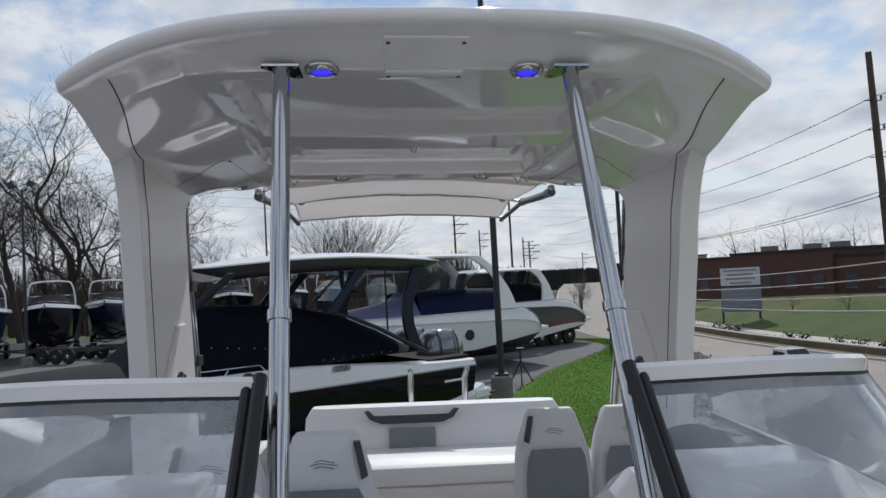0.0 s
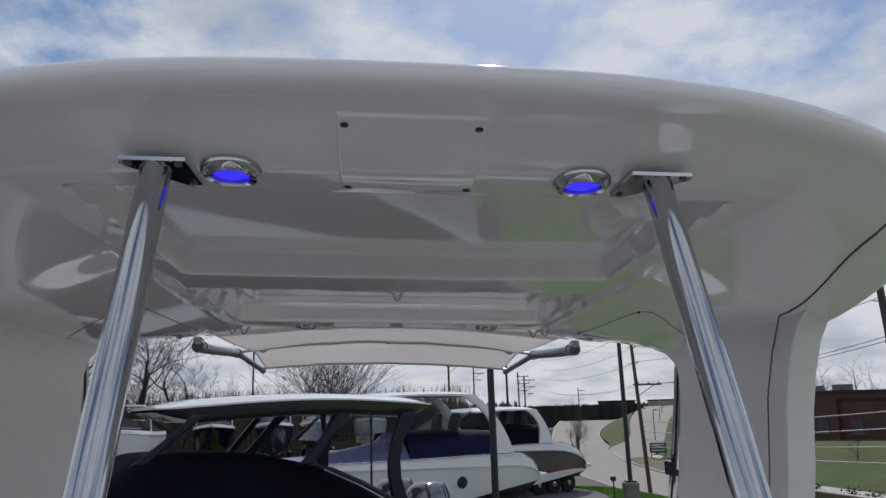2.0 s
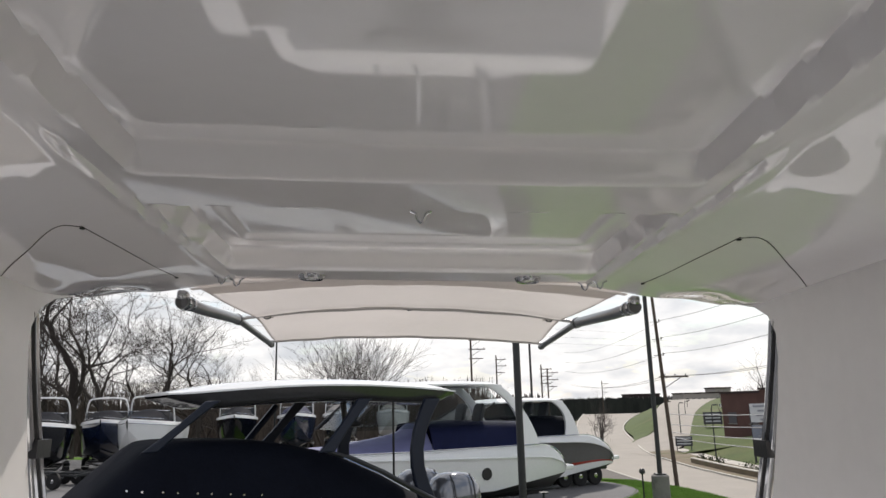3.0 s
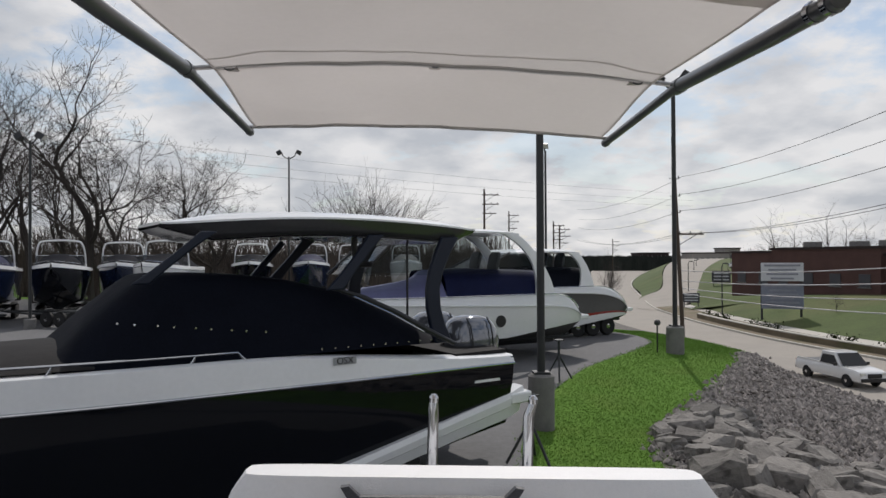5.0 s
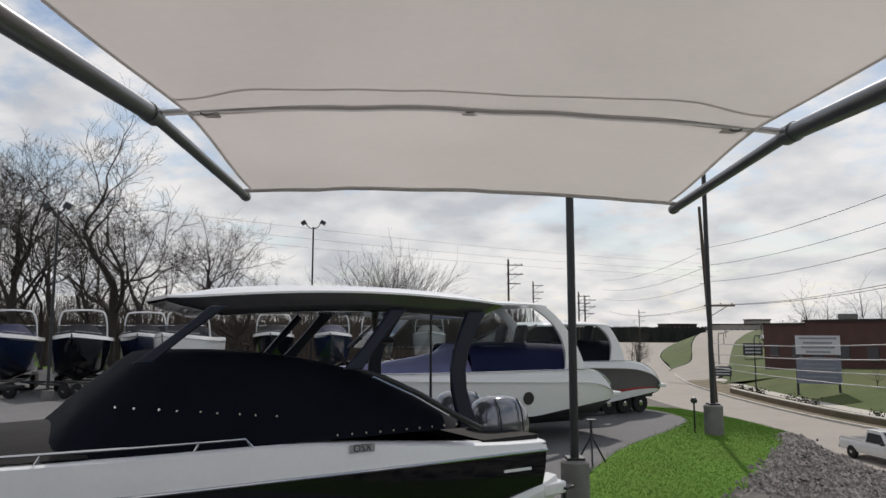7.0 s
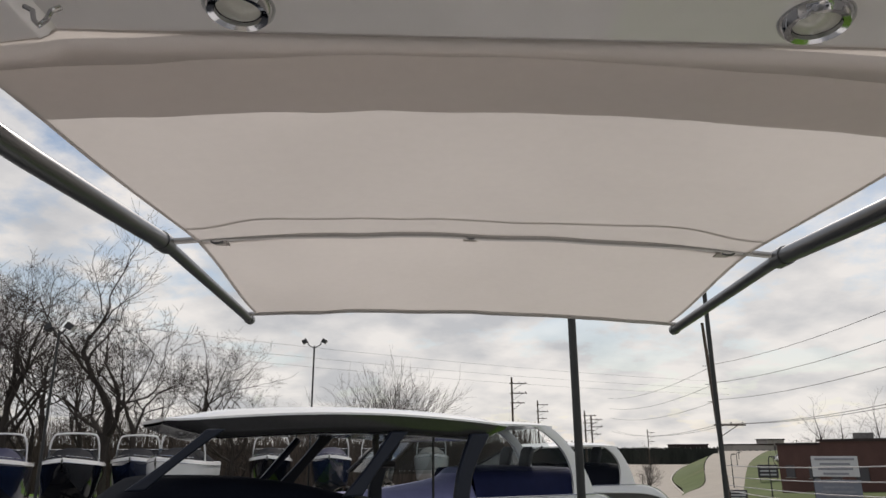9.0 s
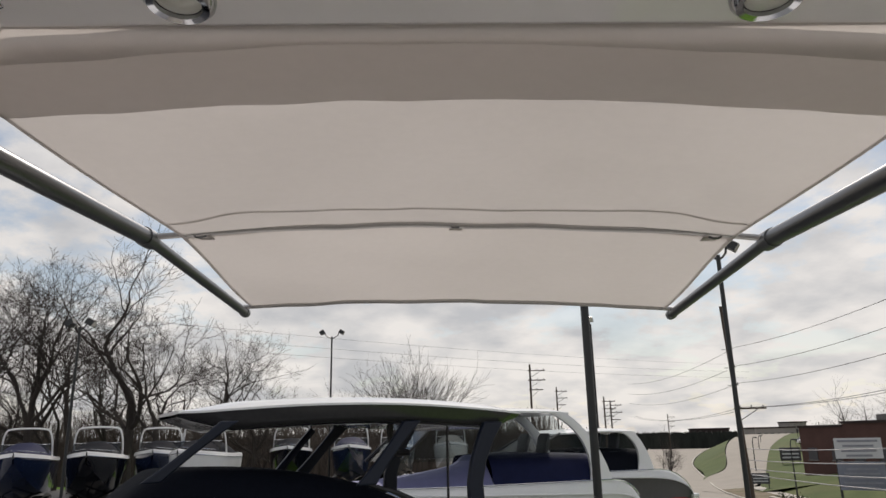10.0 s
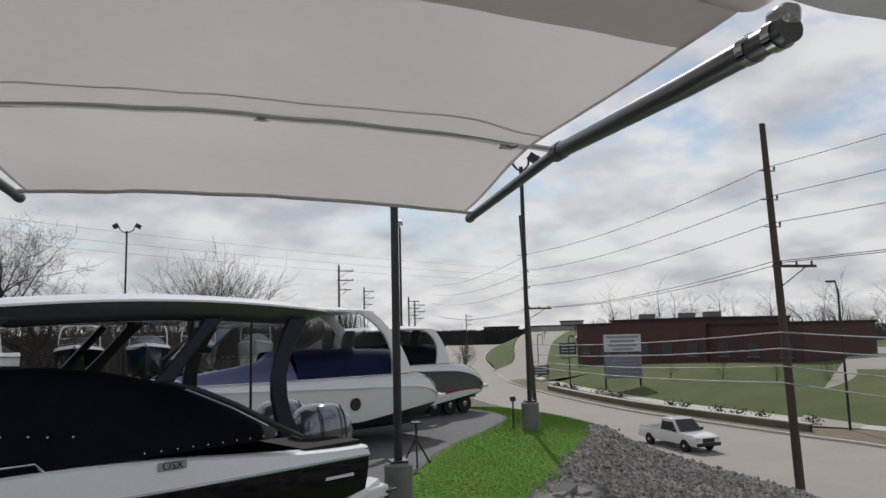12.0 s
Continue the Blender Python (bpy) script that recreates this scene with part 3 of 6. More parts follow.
def shade_point(u, v):
    """v from 0 at the hardtop to 1 at the mid bar to 2 at the end bar."""
    bow = 1 - u * u
    if v <= 1:
        y0, z0, b = 3.96 + 0.90 * v, 2.012 - 0.012 * v, (0.13 * v, 0.05 + 0.028 * v)
        sag = -0.022 * math.sin(math.pi * v) * (0.4 + 0.6 * bow)
    else:
        k = v - 1
        y0, z0, b = 4.86 + 0.87 * k, 2.0 - 0.033 * k, (0.13 - 0.05 * k, 0.078 - 0.035 * k)
        sag = -0.012 * math.sin(math.pi * k) * (0.4 + 0.6 * bow)
    y, z = y0 + b[0] * bow, z0 + b[1] * bow + sag
    z += (0.008 - 0.006 * abs(u) ** 4) * noise.noise((u * 2.3, y * 1.7, 0.3)) + (1 - abs(u) ** 6) * (0.004 + 0.008 * smoothstep(0.5, 1.0, abs(u)) * math.sin(math.pi * min(v, 1.0))) * noise.noise((u * 4 - abs(y - 4.3) * 5, y * 2.0, 4.1)) + 0.0035 * (1 - abs(u) ** 6) * noise.noise((u * 7 + y * 6, y * 3 - u * 2, 7.7))
    return (u * shade_edge(y0), y, z)


g = Geo()
g.grid([[shade_point(-1 + 2 * j / 60, 2 * i / 90) for j in range(61)] for i in range(91)])
cloth = part("canvas", g, CANVAS, shade, smooth=60)
g = Geo()
g.grid([[Vector(shade_point(-1 + 2 * j / 60, 0.235 * i / 10)) - Vector((0, 0, 0.014 - 0.001 * i)) for j in range(61)] for i in range(11)])
part("hem_layer", g, CANVAS, shade, "second layer of cloth at the roller", smooth=60)
g = Geo()
flap = []
for i in range(9):
    t = i / 8
    row = []
    for j in range(61):
        u = -1 + 2 * j / 60
        x = u * 0.775
        a, b = Vector((x, 3.925, hard_under(x / 1.1, 3.92) - 0.002)), Vector(shade_point(u, 0.055)) - Vector((0, 0, 0.015))
        row.append(a.lerp(b, t) + Vector((0, 0, -0.008 * math.sin(math.pi * t))))
    flap.append(row)
g.grid(flap)
part("roller_flap", g, CANVAS, shade, "third layer of cloth over the roller", smooth=60)
g = Geo()
for j in range(60):
    u = -1 + 2 * j / 60
    w = 0.84 + 0.03 * noise.noise((u * 2.2, 1.3, 0.0)) + (0.05 * smoothstep(0.72, 0.95, abs(u)))
    a, b = Vector(shade_point(u, w)), Vector(shade_point(u + 2 / 60, 0.84 + 0.03 * noise.noise(((u + 2 / 60) * 2.2, 1.3, 0.0)) + 0.05 * smoothstep(0.72, 0.95, abs(u + 2 / 60))))
    g.grid([[a - Vector((0, 0.006, 0.003)), a - Vector((0, -0.006, 0.003))], [b - Vector((0, 0.006, 0.003)), b - Vector((0, -0.006, 0.003))]])
part("seam", g, CANVAS_HEM, shade, "stitched cross seam")
for s in (-1, 1):
    g = Geo()
    g.grid([[Vector(shade_point(s * (1.0 - 0.012 * k), 2 * i / 40)) - Vector((0, 0, 0.004)) for k in (0, 1)] for i in range(41)])
    part("edge_hem", g, CANVAS_HEM, shade)


def bar(v, r, mat, dz):
    ends = 0.815
    g = Geo()
    pts = []
    for j in range(31):
        u = -1 + 2 * j / 30
        p = Vector(shade_point(u, v))
        p.x = u * ends
        p.z -= dz
        pts.append(p)
    g.tube(pts, r, 8)
    ob = part("cross_bar", g, mat, shade, "curved aluminium cross rail")
    g = Geo()
    g.tube([p + Vector((0, 0.022, 0.004)) for p in pts], r * 0.8, 8)
    part("rail_lip", g, mat, ob)
    return ob


bar(0.995, 0.008, RAIL_ALU, 0.010)
bar(1.965, 0.008, RAIL_ALU, 0.006)
for u in (-0.93, 0.0, 0.93):
    p = Vector(shade_point(u, 1.0))
    g = Geo()
    g.tube([p + Vector((-0.016, -0.004, -0.012)), p + Vector((-0.006, -0.010, -0.018)), p + Vector((0.006, -0.010, -0.018)), p + Vector((0.016, -0.004, -0.012))], 0.003, 8)
    part("clip", g, BRUSHED, shade)
    g = Geo()
    g.box(p + Vector((0, 0.035, -0.006)), (0.04, 0.03, 0.004))
    part("strap_tab", g, CANVAS_HEM, shade)
for s in (-1, 1):
    a, m, t = Vector((s * 0.80, 3.93, 1.934)), Vector((s * 0.817, 4.865, 1.988)), Vector((s * 0.815, 5.735, 1.948))
    g = Geo()
    g.tube([a, a.lerp(m, 0.3) - Vector((0, 0, 0.004)), m], 0.0225, 18)
    arm = part("outer_arm", g, BRUSHED, shade, "thick telescopic tube")
    g = Geo()
    g.tube([m - (m - a) * 0.04, m + (t - m) * 0.012], 0.026, 18)
    part("collar", g, BRUSHED, arm)
    g = Geo()
    g.tube([m, t], 0.0165, 16)
    part("inner_arm", g, BRUSHED, shade, "thin telescopic tube")
    g = Geo()
    g.lathe(t, [(0.004, -0.02), (0.019, -0.014), (0.019, 0.012), (0.004, 0.018)], "y", 14)
    part("end_cap", g, BRUSHED, shade)
    for k in (0.02, 0.09):
        g = Geo()
        p = a.lerp(m, k)
        g.tube([p, p + (m - a).normalized() * 0.02], 0.0265, 18)
        part("bracket", g, CHROME, arm)
    g = Geo()
    g.box((s * 0.80, 3.945, 1.958), (0.036, 0.05, 0.034))
    soften(part("mount", g, CHROME, shade, "small steel mounting bracket"), 0.01)


# ---- hulls ----
def hull_half(s, beam):
    """Half-breadth of the gunwale at s, 0 at the stern and 1 at the bow."""
    return beam / 2 * (0.94 + 0.06 * smoothstep(0, 0.3, s)) * (1 - max(0.0, (s - 0.42) / 0.58) ** 2.4) + 0.02


def hull(parent, L, beam, keel, sheer, bow_rise, place, top_mat, side_mat, low_mat, band=0.16, deck_mat=None, boot=0, stern_dip=0.0, chine=0.36, lift=None):
    """Bottom, topsides, gunwale band and rub rail of a hull; place(x, y, z) turns local into parent space; y runs from stern to bow."""
    N = 34
    S = [i / (N - 1) for i in range(N)]

    def zs(s):
        return sheer + bow_rise * s ** 2 - stern_dip * (1 - smoothstep(0, 0.4, s))

    def zk(s):
        return keel + (lift(s * L) if lift else 0.0) + (sheer - keel) * 0.85 * max(0.0, (s - 0.55) / 0.45) ** 2.2

    def ring(s):
        hb = hull_half(s, beam)
        y = s * L
        c = zk(s) + (zs(s) - zk(s)) * chine
        return hb, y, c

    for sgn in (-1, 1):
        low, side, cap = [], [], []
        for s in S:
            hb, y, c = ring(s)
            rake = 0.0 if s < 0.9 else (s - 0.9) * 2.0
            low.append([place(0, y - rake * 0.9, zk(s)), place(sgn * hb * 0.42, y - rake * 0.7, zk(s) + (c - zk(s)) * 0.5), place(sgn * hb * 0.86, y - rake * 0.5, c)])
            zt = zs(s) - band + stern_dip * (1 - smoothstep(0, 0.4, s)) * 0.95
            side.append([place(sgn * hb * (0.86 + 0.14 * smoothstep(0, 1, k / 6)) + sgn * 0.015 * math.sin(k * 0.5), y - rake * 0.5 * (1 - k / 6), c + (zt - c) * k / 6) for k in range(7)])
            cap.append([place(sgn * (hb + 0.0), y, zt), place(sgn * (hb + 0.02), y, zt + 0.02), place(sgn * (hb - 0.01), y, zs(s) - 0.02), place(sgn * (hb - 0.05), y, zs(s)), place(sgn * max(hb - 0.24, 0), y, zs(s) + 0.01)])
        g = Geo()
        g.grid(low)
        part("hull_bottom", g, low_mat, parent)
        g = Geo()
        g.grid([r[boot:] for r in side])
        part("hull_side", g, side_mat, parent)
        if boot:
            g = Geo()
            g.grid([r[:boot + 1] for r in side])
            part("boot_stripe", g, low_mat, parent, "white lower hull side")
        g = Geo()
        g.grid(cap)
        part("gunwale", g, top_mat, parent)
        g = Geo()
        g.tube([place(sgn * (hull_half(s, beam) + 0.025), s * L, zs(s) - band + 0.01 + stern_dip * (1 - smoothstep(0, 0.4, s)) * 0.95) for s in S], 0.018, 8)
        part("rub_rail", g, CHROME, parent)
    g = Geo()
    hb, y, c = ring(0.0)
    g.prism([(-hb, zs(0) - 0.03), (-hb * 0.86, c), (0, zk(0)), (hb * 0.86, c), (hb, zs(0) - 0.03)], 0.05, lambda u, v, w: place(u, w, v))
    part("transom", g, side_mat, parent)
    g = Geo()
    g.grid([[place(u * max(hull_half(s, beam) - 0.22, 0.0), s * L, zs(s) - (0.0 if s > 0.5 else 0.10) + 0.03 * (1 - u * u)) for u in (-1, -0.5, 0, 0.5, 1)] for s in S])
    if deck_mat:
        part("deck", g, deck_mat, parent)


def trailer(m, L, label, group="boat trailers", axle=0.18):
    t = thing("boat_trailer", m, label, "trailer", group)
    for sgn in (-1, 1):
        g = Geo()
        g.tube([(sgn * 0.75, 0.2, 0.55), (sgn * 0.75, L * 0.65, 0.55), (0.0, L * 1.02, 0.55)], 0.05, 6)
        part("frame_rail", g, DARK_METAL, t)
        for k in range(3):
            y = L * axle + k * 0.72
            w = Geo()
            w.lathe((sgn * 1.02, y, 0.34), [(0.16, -0.10), (0.31, -0.10), (0.34, -0.06), (0.34, 0.06), (0.31, 0.10), (0.16, 0.10)], "x", 20)
            wheel = part("tyre", w, TYRE, t)
            w = Geo()
            w.lathe((sgn * 1.02, y, 0.34), [(0.05, -0.105), (0.17, -0.09), (0.17, 0.09), (0.05, 0.105)], "x", 14)
            part("rim", w, CHROME, wheel)
        g = Geo()
        g.grid([[(sgn * (0.90 + 0.28 * k), L * axle - 0.5 + 2.44 * i / 8, 0.74 + 0.03 * math.sin(math.pi * i / 8)) for k in (0, 1)] for i in range(9)])
        part("mudguard", g, DARK_METAL, t)
    for y in (0.3, L * 0.3, L * 0.6):
        g = Geo()
        g.box((0, y, 0.55), (1.5, 0.08, 0.1))
        part("cross_member", g, DARK_METAL, t)
    return t


# the boat underfoot: hull, decks, consoles, glass, seats
own = on_boat("motor_boat", "white bowrider motor boat on its trailer", "boat")
hull(own, 9.0, 2.6, -1.15, 0.30, 0.72, lambda x, y, z: (x, 5.5 - y, z), GELCOAT, GELCOAT, GELCOAT, band=0.12)
g = Geo()
g.grid([[(u * (hull_half(s, 2.6) - 0.20), 5.5 - 9 * s, 0.0) for u in (-1, -0.3, 0.3, 1)] for s in [k / 20 for k in range(20)]])
part("cockpit_sole", g, material("sole_vinyl", (0.42, 0.40, 0.37), rough=0.7, vary=0.1, scale=8, bump=0.2, bump_scale=90), own)
g = Geo()
for sgn in (-1, 1):
    g.grid([[(sgn * (hull_half(s, 2.6) - 0.20), 5.5 - 9 * s, z) for z in (0.0, 0.29 + 0.72 * s * s)] for s in [k / 20 for k in range(20)]])
part("cockpit_liner", g, GELCOAT, own)
for s in (-1, 1):
    g = Geo()
    rows = []
    for y, zt in ((0.95, 0.55), (1.05, 0.78), (1.35, 0.86), (1.62, 0.97), (1.80, 0.99), (1.93, 0.93), (1.96, 0.55), (1.97, 0.02)):
        rows.append([(s * 0.40, y, 0.01), (s * 0.40, y, zt - 0.05), (s * 0.45, y, zt), (s * 0.75, y, zt + 0.02), (s * 1.0, y, zt - 0.02), (s * 1.10, y, zt - 0.10), (s * 1.10, y, 0.01)])
    g.grid(rows, closed=True, cap=True)
    part("console", g, GELCOAT, own, "moulded white dash console")
    g = Geo()
    g.prism([(1.50, 0.955), (1.62, 1.03), (1.80, 1.03), (1.86, 0.985)], 0.36, lambda u, v, w: (s * (0.52 + w), u, v))
    soften(part("instrument_pod", g, GELCOAT, own, "white moulded pod"), 0.02)
g = Geo()
g.lathe((0.70, 2.02, 0.86), [(0.165, -0.012), (0.18, 0.0), (0.165, 0.012), (0.155, 0.0)], "y", 28)
part("steering_wheel", g, BLACK_TRIM, own)

for s in (-1, 1):
    top = [(s * x, y, z) for x, y, z in ((0.375, 1.555, 1.245), (0.70, 1.565, 1.25), (0.95, 1.66, 1.235), (1.10, 1.95, 1.20), (1.16, 2.45, 1.12), (1.17, 2.90, 1.00))]
    low = [(s * x, y, z) for x, y, z in ((0.36, 1.10, 0.86), (0.68, 1.10, 0.86), (0.98, 1.25, 0.86), (1.14, 1.60, 0.87), (1.19, 2.3, 0.88), (1.19, 2.9, 0.89))]
    ws = on_boat("windshield", "clear windshield wing in a white and black frame", "windshield", "windshield wings")
    T, Lo = along(top, 24), along(low, 24)
    g = Geo()
    g.grid([[a.lerp(b, k / 6) for k in range(7)] for a, b in zip(T, Lo)])
    pane = part("pane", g, GLASS, ws, "slightly reflective clear glass")
    pane.visible_shadow = False
    g = Geo()
    g.grid([[p + Vector((0, dy, dz)) for dy, dz in ((-0.022, -0.012), (-0.022, 0.016), (-0.008, 0.024), (0.022, 0.016), (0.022, -0.012))] for p in T], closed=True, cap=True)
    part("top_rail", g, GELCOAT, ws, "white top rail")
    g = Geo()
    g.grid([[p + Vector((0, dy, dz)) for dy, dz in ((-0.026, -0.042), (-0.022, -0.013), (0.014, -0.013), (0.010, -0.042))] for p in T], closed=True, cap=True)
    part("gasket", g, BLACK_TRIM, ws, "black rubber gasket")
    g = Geo()
    a, b = Vector(top[0]), Vector(low[0])
    for dx, dy, r in ((0.0, 0.0, 0.015), (0.024, 0.010, 0.012)):
        g.tube([a + Vector((s * dx, dy, 0.022)), a.lerp(b, 0.5) + Vector((s * dx, dy, 0)), b + Vector((s * dx, dy, -0.02))], r, 10)
    part("end_frame", g, BLACK_TRIM, ws, "black end frame")
    g = Geo()
    g.tube([p + Vector((0, 0, -0.01)) for p in Lo], 0.02, 8)
    part("bottom_rail", g, BLACK_TRIM, ws)


def cushion(g, c, s, rnd=0.04, lean=0.0, n=6):
    """A padded block: rounded in plan and bulged on its faces."""
    a, b, h = s[0] / 2, s[1] / 2, s[2] / 2
    rows = []
    for k in range(n + 1):
        t = -1 + 2 * k / n
        inset = rnd * (1 - math.sqrt(max(0, 1 - abs(t) ** 5)))
        z = c[2] + h * t
        row = []
        for j in range(24):
            an = 2 * math.pi * j / 24
            ca, sa = math.cos(an), math.sin(an)
            row.append((c[0] + (a - inset) * math.copysign(abs(ca) ** 0.32, ca), c[1] + (b - inset) * math.copysign(abs(sa) ** 0.32, sa) + lean * (z - c[2]), z))
        rows.append(row)
    g.grid(rows, closed=True, cap=True)


def emblem(parent, x, y, z, w):
    """A small winged mark of three bars, drawn plain."""
    for k in range(3):
        g = Geo()
        ww = w * (1 - 0.28 * abs(k - 1))
        g.tube([(x - ww / 2, y, z + (k - 1) * 0.009), (x - ww / 6, y - 0.002, z + (k - 1) * 0.009 + 0.006), (x + ww / 6, y - 0.002, z + (k - 1) * 0.009 + 0.002), (x + ww / 2, y, z + (k - 1) * 0.009 - 0.003)], 0.0016, 6)
        part("emblem_bar", g, VINYL_GREY, parent)


def double_seat(cx, dy, dz, label):
    st = thing("captain_chair", BOAT @ pose(0, dy, dz), label, "seat", "double seats at the dash")
    g = Geo()
    cushion(g, (cx, 2.36, 0.24 - dz / 2), (0.42, 0.34, 0.47 + dz), 0.02)
    part("pedestal", g, GELCOAT, st)
    g = Geo()
    cushion(g, (cx, 2.34, 0.53), (0.60, 0.46, 0.16), 0.05)
    part("seat", g, VINYL, st)
    for k in (-1, 1):
        x = cx + k * 0.168
        g = Geo()
        rows = []
        for z, hw, dy, th in ((0.50, 0.160, 0.0, 0.05), (0.66, 0.166, 0.015, 0.06), (0.78, 0.160, 0.03, 0.062), (0.86, 0.140, 0.04, 0.06), (0.925, 0.115, 0.047, 0.052), (0.960, 0.105, 0.05, 0.040), (0.975, 0.092, 0.05, 0.02)):
            row = []
            for j in range(20):
                an = 2 * math.pi * j / 20
                ca, sa = math.cos(an), math.sin(an)
                row.append((x + hw * math.copysign(abs(ca) ** 0.4, ca), 2.53 + dy + th * math.copysign(abs(sa) ** 0.5, sa), z))
            rows.append(row)
        g.grid(rows, closed=True, cap=True)
        back = part("backrest", g, VINYL, st)
        g = Geo()
        g.grid([[(x + u * hw, 2.468 + 0.02 * (z - 0.6), z) for u in (-1, -0.5, 0, 0.5, 1)] for z, hw in ((0.56, 0.130), (0.70, 0.132), (0.79, 0.122), (0.825, 0.105))])
        part("back_panel", g, VINYL_GREY, back, "grey textured panel")
        g = Geo()
        g.prism([(k * 0.112, 0.845), (k * 0.132, 0.855), (k * 0.108, 0.955), (k * 0.088, 0.955)], 0.022, lambda u, v, w: (x + u, 2.488 + 0.16 * (v - 0.84) + w, v))
        part("corner_patch", g, VINYL_DARK, back)
        emblem(back, x, 2.503, 0.89, 0.085)
    return st


double_seat(-0.49, -0.20, 0.012, "white and grey vinyl double seat with two backrests")
double_seat(0.74, 0.58, -0.085, "white and grey vinyl double helm seat with two backrests")

bench = on_boat("aft_bench", "white vinyl aft bench with a grey centre panel", "bench")
g = Geo()
cushion(g, (0.20, 5.17, 0.365), (1.84, 0.26, 0.43), 0.05, lean=0.25)
part("bench_back", g, VINYL, bench)
g = Geo()
cushion(g, (0.20, 4.85, 0.24), (1.80, 0.56, 0.16), 0.05)
part("bench_seat", g, VINYL, bench)
g = Geo()
cushion(g, (0.20, 4.88, 0.09), (1.76, 0.5, 0.16), 0.02)
part("bench_base", g, GELCOAT, bench)
g = Geo()
g.grid([[(0.03 + u * 0.16, 5.026 + 0.25 * (z - 0.40), z) for u in (-1, 0, 1)] for z in (0.30, 0.38, 0.45)])
part("centre_panel", g, VINYL_GREY, bench, "grey vinyl panel")
g = Geo()
g.prism([(-0.30, 0.565), (-0.26, 0.51), (-0.18, 0.48), (0.24, 0.48), (0.32, 0.51), (0.36, 0.565), (0.33, 0.57), (0.29, 0.535), (-0.23, 0.535), (-0.27, 0.57)], 0.03, lambda u, v, w: (u, 5.022 + 0.25 * (v - 0.40) + w, v))
part("bolster", g, VINYL_DARK, bench, "dark curved bolster")
pad = on_boat("sun_pad", "white padded sun pad behind the bench", "cushion")
g = Geo()
cushion(g, (0.20, 5.42, 0.44), (1.84, 0.30, 0.10), 0.04)
part("pad", g, VINYL, pad)
for x in (-0.22, 0.42):
    g = Geo()
    g.box((x, 5.42, 0.490), (0.045, 0.29, 0.006))
    part("welt", g, VINYL_GREY, pad)
for x, lean in ((0.045, 0.0), (0.47, 0.02)):
    r = on_boat("grab_post", "polished steel grab post with a rounded top", "grab rail", "grab posts")
    g = Geo()
    g.tube([(x, 5.66, 0.14), (x, 5.66, 0.70), (x + lean, 5.665, 0.755)], [0.024, 0.024, 0.02], 14)
    part("tube", g, CHROME, r)
    g = Geo()
    g.lathe((x + lean, 5.665, 0.755), [(0.021, 0.0), (0.022, 0.02), (0.012, 0.035), (0.002, 0.038)], "z", 14)
    part("cap", g, CHROME, r)
platform = Geo()
platform.prism([(-1.0, 5.5), (1.0, 5.5), (0.95, 6.1), (0.7, 6.3), (-0.7, 6.3), (-0.95, 6.1)], 0.1, lambda u, v, w: (u, v, 0.05 + w))
soften(part("swim_platform", platform, GELCOAT, own), 0.03)
trailer(Matrix.Translation((0, 5.5, LOT_Z)) @ pose(0, 0, 0, 0, 0, 180), 9.0, "dark steel boat trailer under the white boat")


# ---- the black boat alongside ----
def heading(x, y, dx, dy):
    """A pose on the lot at the stern, with the bow towards (dx, dy)."""
    return pose(x, y, LOT_Z, 0, 0, math.degrees(math.atan2(-dx, dy)))


NB = heading(0.70, 13.35, -0.86, -0.51)
nb = thing("covered_boat", NB, "black-hulled motor boat with white gunwale under a black cover", "boat")
hull(nb, 9.6, 2.72, 0.08, 1.86, 0.0, lambda x, y, z: (x, y, z), GELCOAT_FAR, BLACK_HULL, GELCOAT_FAR, band=0.35, stern_dip=0.24, chine=0.11, lift=lambda y: max(0.0, 0.44 - 0.19 * y))
g = Geo()
for sgn in (-1, 1):
    rows = []
    for s in [-0.30 + 0.2 * j for j in range(17)]:
        hb, zt, zb = hull_half(max(s, 0) / 9.6, 2.72), 1.07 - 0.22 * s, 0.70 - 0.20 * s
        tip = 0.10 * smoothstep(0.0, -0.3, s)
        rows.append([(sgn * (hb * 0.72), s, zb), (sgn * (hb * 0.86 + 0.03 - tip), s, zb), (sgn * (hb * 0.89 + 0.045 - tip), s, (zb + zt) / 2 - 0.02), (sgn * (hb * 0.895 + 0.075 - tip), s, (zb + zt) / 2), (sgn * (hb * 0.91 + 0.075 - tip), s, zt - 0.07), (sgn * (hb * 0.91 + 0.05 - tip), s, zt), (sgn * (hb * 0.72), s, zt)])
    g.grid(rows, closed=True, cap=True)
part("lower_strake", g, GELCOAT_FAR, nb, "white stepped lower strake", smooth=25)
g = Geo()
rows = []
for s, zc in ((0.95, 1.88), (1.15, 1.96), (1.6, 2.24), (2.1, 2.47), (2.65, 2.62), (3.3, 2.75), (4.0, 2.79), (4.55, 2.79), (4.75, 2.72), (5.0, 2.52), (5.3, 2.26), (5.45, 2.11), (5.6, 1.97)):
    hb = hull_half(s / 9.6, 2.72) - 0.10
    row = []
    for k in range(21):
        u = -1 + 2 * k / 20
        f = 1 - abs(u) ** 7
        row.append((u * hb * (1 - 0.10 * f), s, 1.86 + (zc - 1.86) * f + 0.012 * noise.noise((u * 3, s * 1.3, 0))))
    rows.append(row)
g.grid([[Vector(p) for p in r] for r in zip(*[along(c, 70) for c in zip(*rows)])])
part("cover", g, COVER_BLACK, nb, "taut black canvas cover", smooth=60)
g = Geo()
